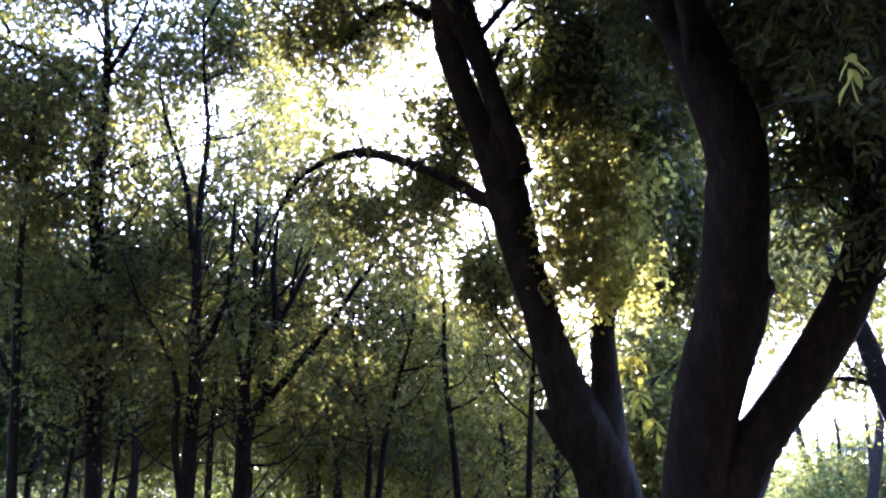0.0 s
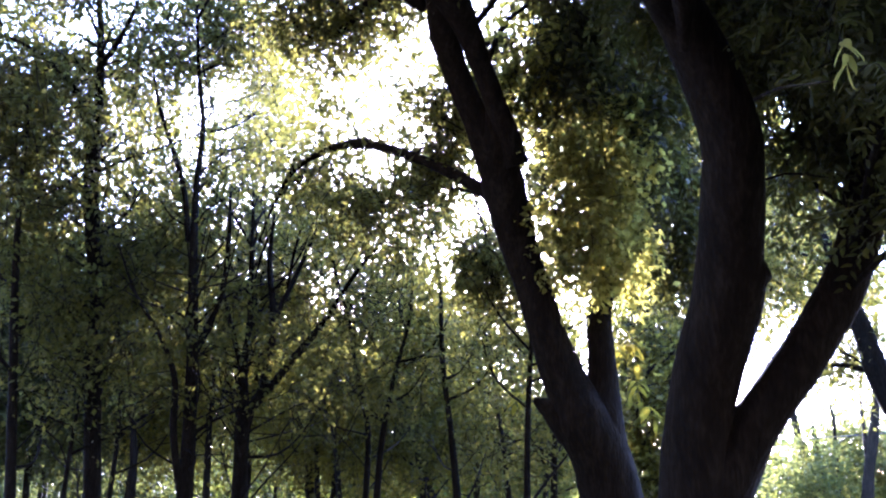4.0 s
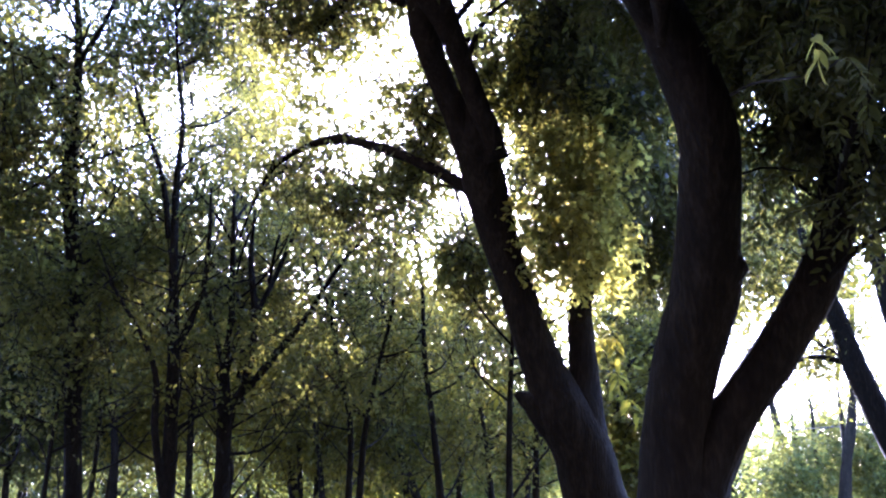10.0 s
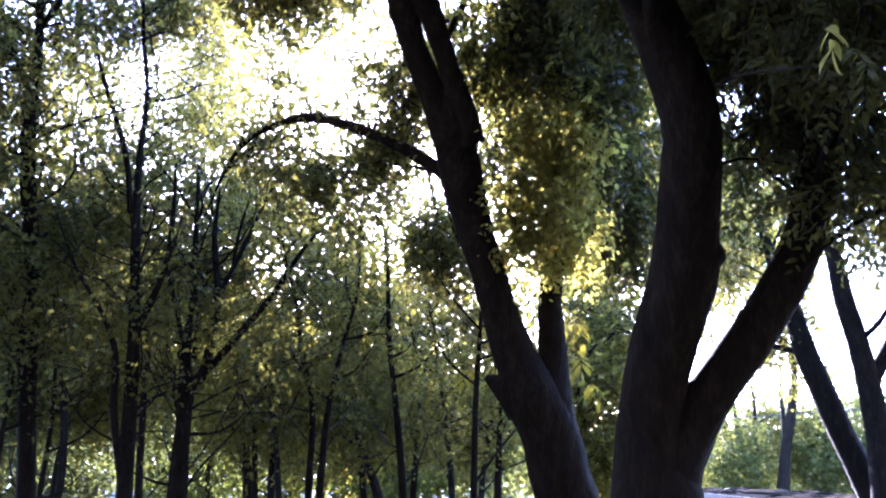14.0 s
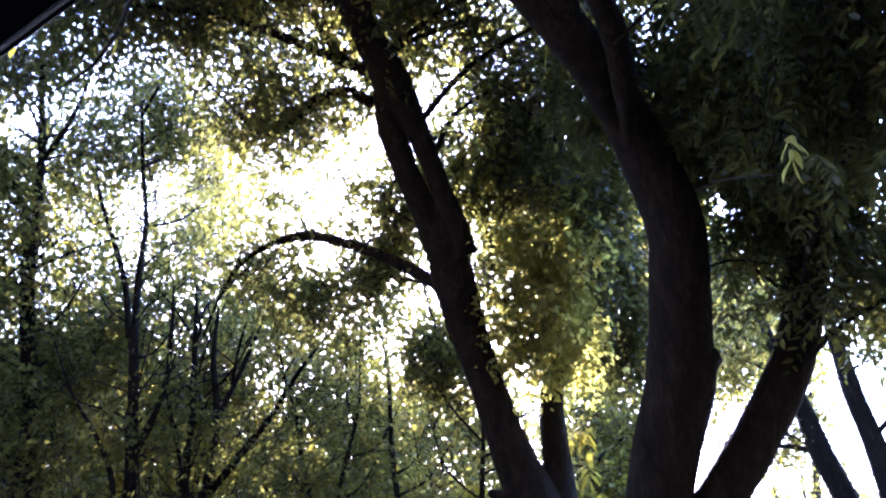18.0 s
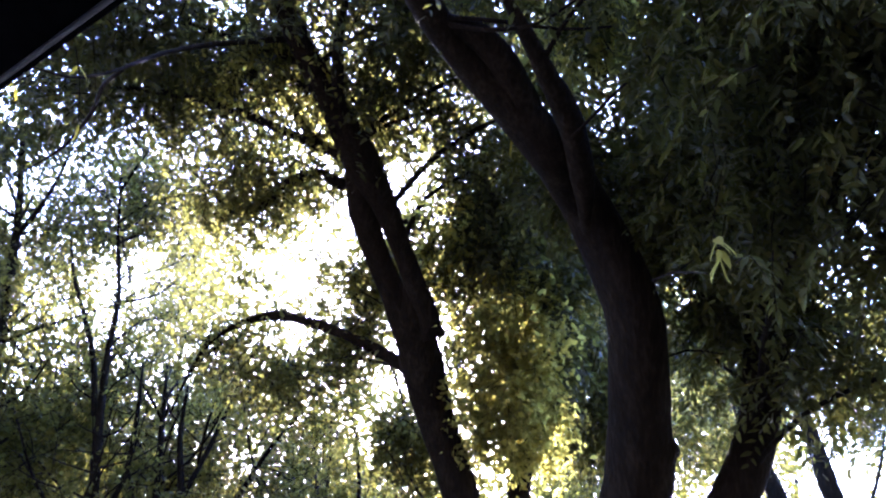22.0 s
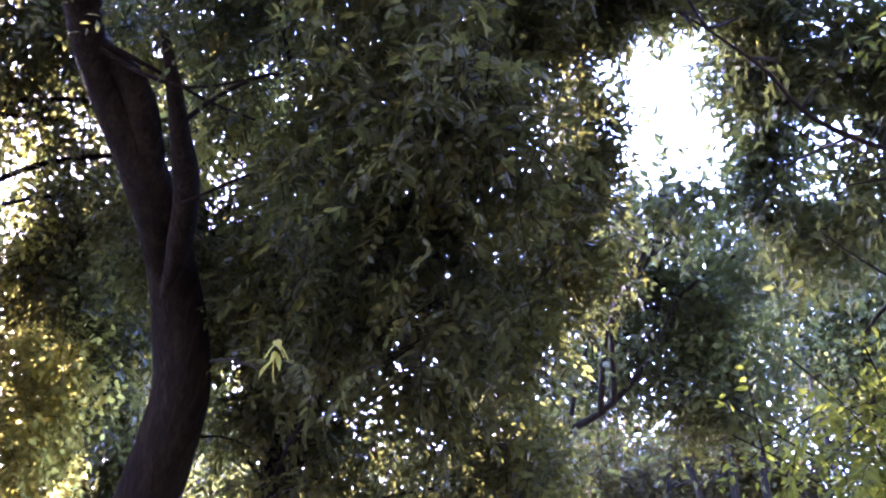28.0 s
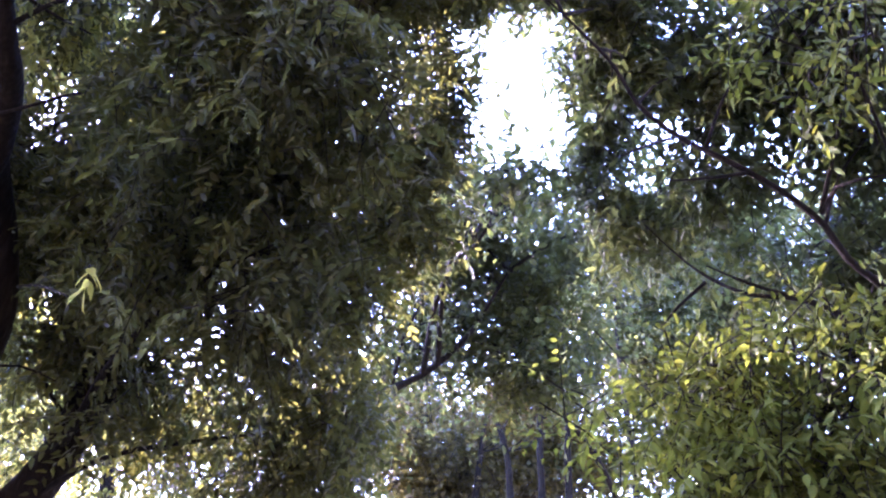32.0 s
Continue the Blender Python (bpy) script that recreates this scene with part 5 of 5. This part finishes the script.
    for s in (-1, 1):
        for i in range(12):
            w = deep / 12
            piece("plank", (0.025, w - 0.008, 1.94), (s * wide / 2, -deep / 2 + w * (i + 0.5), 0.97), PLANK)
    piece("wall", (wide, 0.03, 1.94), (0, deep / 2, 0.97), PLANK)
    x0 = -wide / 2 + wide / n * 7
    piece("window_frame", (wide / n * 4, 0.05, 0.06), (x0, -deep / 2, 1.84), PALE_TRIM)
    piece("window_frame", (wide / n * 4, 0.05, 0.06), (x0, -deep / 2, 1.28), PALE_TRIM)
    for s in (-1, 0, 1):
        piece("window_frame", (0.05, 0.05, 0.5), (x0 + s * wide / n * 1.93, -deep / 2, 1.56), PALE_TRIM)


shed()


# ---- far edge: low wall, paved strip, parked car, cable ----
def far_woods():
    """Continuous woods along the horizon."""
    woods = thing("far_woods", (0, 60, 0), "distant woods along the horizon behind the trees", "woods", "", "stuff")
    rng = random.Random(77)
    clumps = []
    for k in range(46):
        a = radians(-75 + 128 * k / 45)
        d = rng.uniform(50, 66)
        high = 2.6 + (2.2 if a < -0.14 else 5.0) * rng.uniform(0.7, 1.1)
        clumps.append((-math.sin(a) * d, math.cos(a) * d, high * 0.45, 3.2, high * 0.55, 1.0))
    foliage("leaves", woods, LEAF_SHADE, clumps, (0.7, 0.5), 78, 9, 1.6, 0.2, 0.35)


far_woods()


def far_edge():
    bm = box(bmesh.new(), (14, 0.25, 1.3), (11.44, 27.68, 2.00), -0.1, 0.02)
    low = part("garden_wall", bm, PLASTER, None, "low pale plastered wall at the edge of the trees")
    tagged(low, category="wall", kind="structure")
    for v in low.data.vertices:
        v.co.z += 0.65 - (11.44, 27.68, 2.00)[2]
    bm = box(bmesh.new(), (60, 5, 0.06), (-4, 47, 0.16), 0.05, 0.01)
    tagged(part("road", bm, PAVED, None, "pale paved track beyond the trees"), category="road", kind="structure")
    line = [(1.76, 21.90, 3.77), (5.95, 21.13, 3.58), (8.44, 20.24, 3.73), (11.55, 18.59, 4.07)]
    v, f = tube_data(line, [0.012] * 4, 6, 0.6)
    cable = part("cable", mesh_of("cable", v, f, True), RUBBER, None, "thin black cable strung between the trees")
    tagged(cable, category="cable")


far_edge()


# ---- house behind: awning, and plain walls added out of view ----
def house():
    """Unseen plain wall added beside and behind the viewpoint, with a black awning panel and its rounded metal edge
    overhead.
    """
    a = Vector((-0.541, 0.867, 3.306))
    way = (Vector((-0.326, 0.694, 3.290)) - a).normalized()
    inward = Vector((way.y, -way.x, 0)).normalized()
    up = inward.cross(way)
    up = up if up.z > 0 else -up
    m = Matrix((*[(way[k], inward[k], up[k], a[k]) for k in range(3)], (0, 0, 0, 1)))
    home = thing("house", (a.x + inward.x * 2, a.y + inward.y * 2, 0), "black awning and metal edge on an added plain wall, unseen", "house")
    eye = Vector((0.08, 0, 2.65))
    rise = way.cross((a + way * 1.05) - eye).normalized()
    rise = rise if rise.dot(inward) > 0 else -rise
    deep = rise.cross(way)
    board = Matrix((*[(way[k], rise[k], deep[k], a[k]) for k in range(3)], (0, 0, 0, 1)))
    front = -0.012 if deep.dot(a - eye) > 0 else 0.012
    bm = box(bmesh.new(), (2.45, 0.5, 0.024), (0.02, 0.25, 0), 0, 0.006)
    bm.transform(board)
    bmesh.ops.recalc_face_normals(bm, faces=bm.faces)
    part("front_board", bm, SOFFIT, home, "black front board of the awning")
    v, f = tube_data([board @ Vector((k, 0.0105, front)) for k in (-1.2, -0.4, 0.4, 1.24)], [0.0035] * 4, 12, 0.3)
    part("metal_edge", mesh_of("metal_edge", v, f, True), RIM, home, "rounded dark metal edge of the awning")
    top = board @ Vector((0.02, 0.49, 0))
    flat = Matrix((*[(way[k], inward[k], up[k], top[k]) for k in range(3)], (0, 0, 0, 1)))
    bm = box(bmesh.new(), (2.45, 2.4, 0.03), (0, 1.2, 0), 0, 0.006)
    bm.transform(flat)
    bmesh.ops.recalc_face_normals(bm, faces=bm.faces)
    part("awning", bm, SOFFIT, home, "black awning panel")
    # Tall wall out of view, added to hold back sky light.
    mid = m @ Vector((0.6, 2.45, 0))
    bm = box(bmesh.new(), (18, 0.3, 9), (mid.x, mid.y, 4.5), math.atan2(way.y, way.x), 0.01)
    part("wall", bm, WALL, home)


house()


def back_walls():
    """Plain unseen walls, added to close the place behind the viewpoint and cut sky light."""
    for name, size, place, turn in (("wall_south", (26, 0.4, 10), (12, -5, 5), 0.12), ("wall_east", (0.4, 16, 7), (19, 2, 3.5), 0.0), ("wall_west", (0.4, 18, 8), (-15, 1, 4), 0.0)):
        tagged(part(name, box(bmesh.new(), size, place, turn, 0.01), WALL, None, "plain dull wall added out of view to hold back light"), category="wall", kind="structure")


back_walls()


def parked_car():
    """A pale parked car far off between the trunks."""
    spot = (-12.71, 23.75, 0.79)
    car = thing("parked_car", (spot[0], spot[1], 0), "pale grey parked car beyond the trees", "car")
    m = Matrix.Translation((spot[0], spot[1], 0)) @ Matrix.Rotation(0.15, 4, "Z")
    paint = surface("pale_car_paint", [(0.3, (0.45, 0.46, 0.48)), (0.6, (0.55, 0.56, 0.58))], (1, 1, 1), 3, 0.02, 0.3, 80)
    glass = surface("dark_car_glass", [(0.3, (0.02, 0.025, 0.03)), (0.6, (0.03, 0.035, 0.04))], (1, 1, 1), 3, 0.0, 0.08, 80)

    def loft(name, rows, material, label="", parent=car):
        """A body from cross-sections: x, half width, bottom, top."""
        verts, faces = [], []
        for x, w, lo, hi in rows:
            r = min(0.12, (hi - lo) * 0.3)
            verts += [m @ Vector(q) for q in ((x, -w, lo), (x, -w, hi - r), (x, -w + r, hi), (x, w - r, hi), (x, w, hi - r), (x, w, lo))]
        for i in range(len(rows) - 1):
            for k in range(6):
                a, b = i * 6 + k, i * 6 + (k + 1) % 6
                faces.append((a, b, b + 6, a + 6))
        faces += [tuple(range(5, -1, -1)), tuple(len(verts) - 6 + k for k in range(6))]
        return part(name, mesh_of(name, verts, faces, True), material, parent, label)

    loft("body", [(-2.1, 0.7, 0.35, 0.75), (-1.9, 0.82, 0.25, 0.88), (-0.9, 0.85, 0.22, 0.95), (0.9, 0.85, 0.22, 0.95), (1.7, 0.83, 0.25, 0.92), (2.05, 0.74, 0.35, 0.7)], paint)
    loft("cabin", [(-1.35, 0.72, 0.93, 0.98), (-0.75, 0.66, 0.93, 1.44), (0.6, 0.66, 0.93, 1.46), (1.5, 0.72, 0.93, 0.98)], paint)
    for y in (-1, 1):
        for x in (-0.35, 0.45):
            bm = box(bmesh.new(), (0.68, 0.02, 0.34), (x, y * 0.715, 1.17), 0, 0.008)
            bm.transform(m)
            part("side_window", bm, glass, car)
    for x in (-1.3, 1.3):
        for y in (-0.8, 0.8):
            bm = bmesh.new()
            bmesh.ops.create_cone(bm, cap_ends=True, segments=24, radius1=0.31, radius2=0.31, depth=0.19, matrix=m @ Matrix.Translation((x, y, 0.31)) @ Matrix.Rotation(math.pi / 2, 4, "X"))
            wheel = part("wheel", bm, RUBBER, car)
            bm = bmesh.new()
            bmesh.ops.create_cone(bm, cap_ends=True, segments=20, radius1=0.19, radius2=0.17, depth=0.2, matrix=m @ Matrix.Translation((x, y * 1.005, 0.31)) @ Matrix.Rotation(math.pi / 2, 4, "X"))
            part("rim", bm, RIM, wheel)


parked_car()
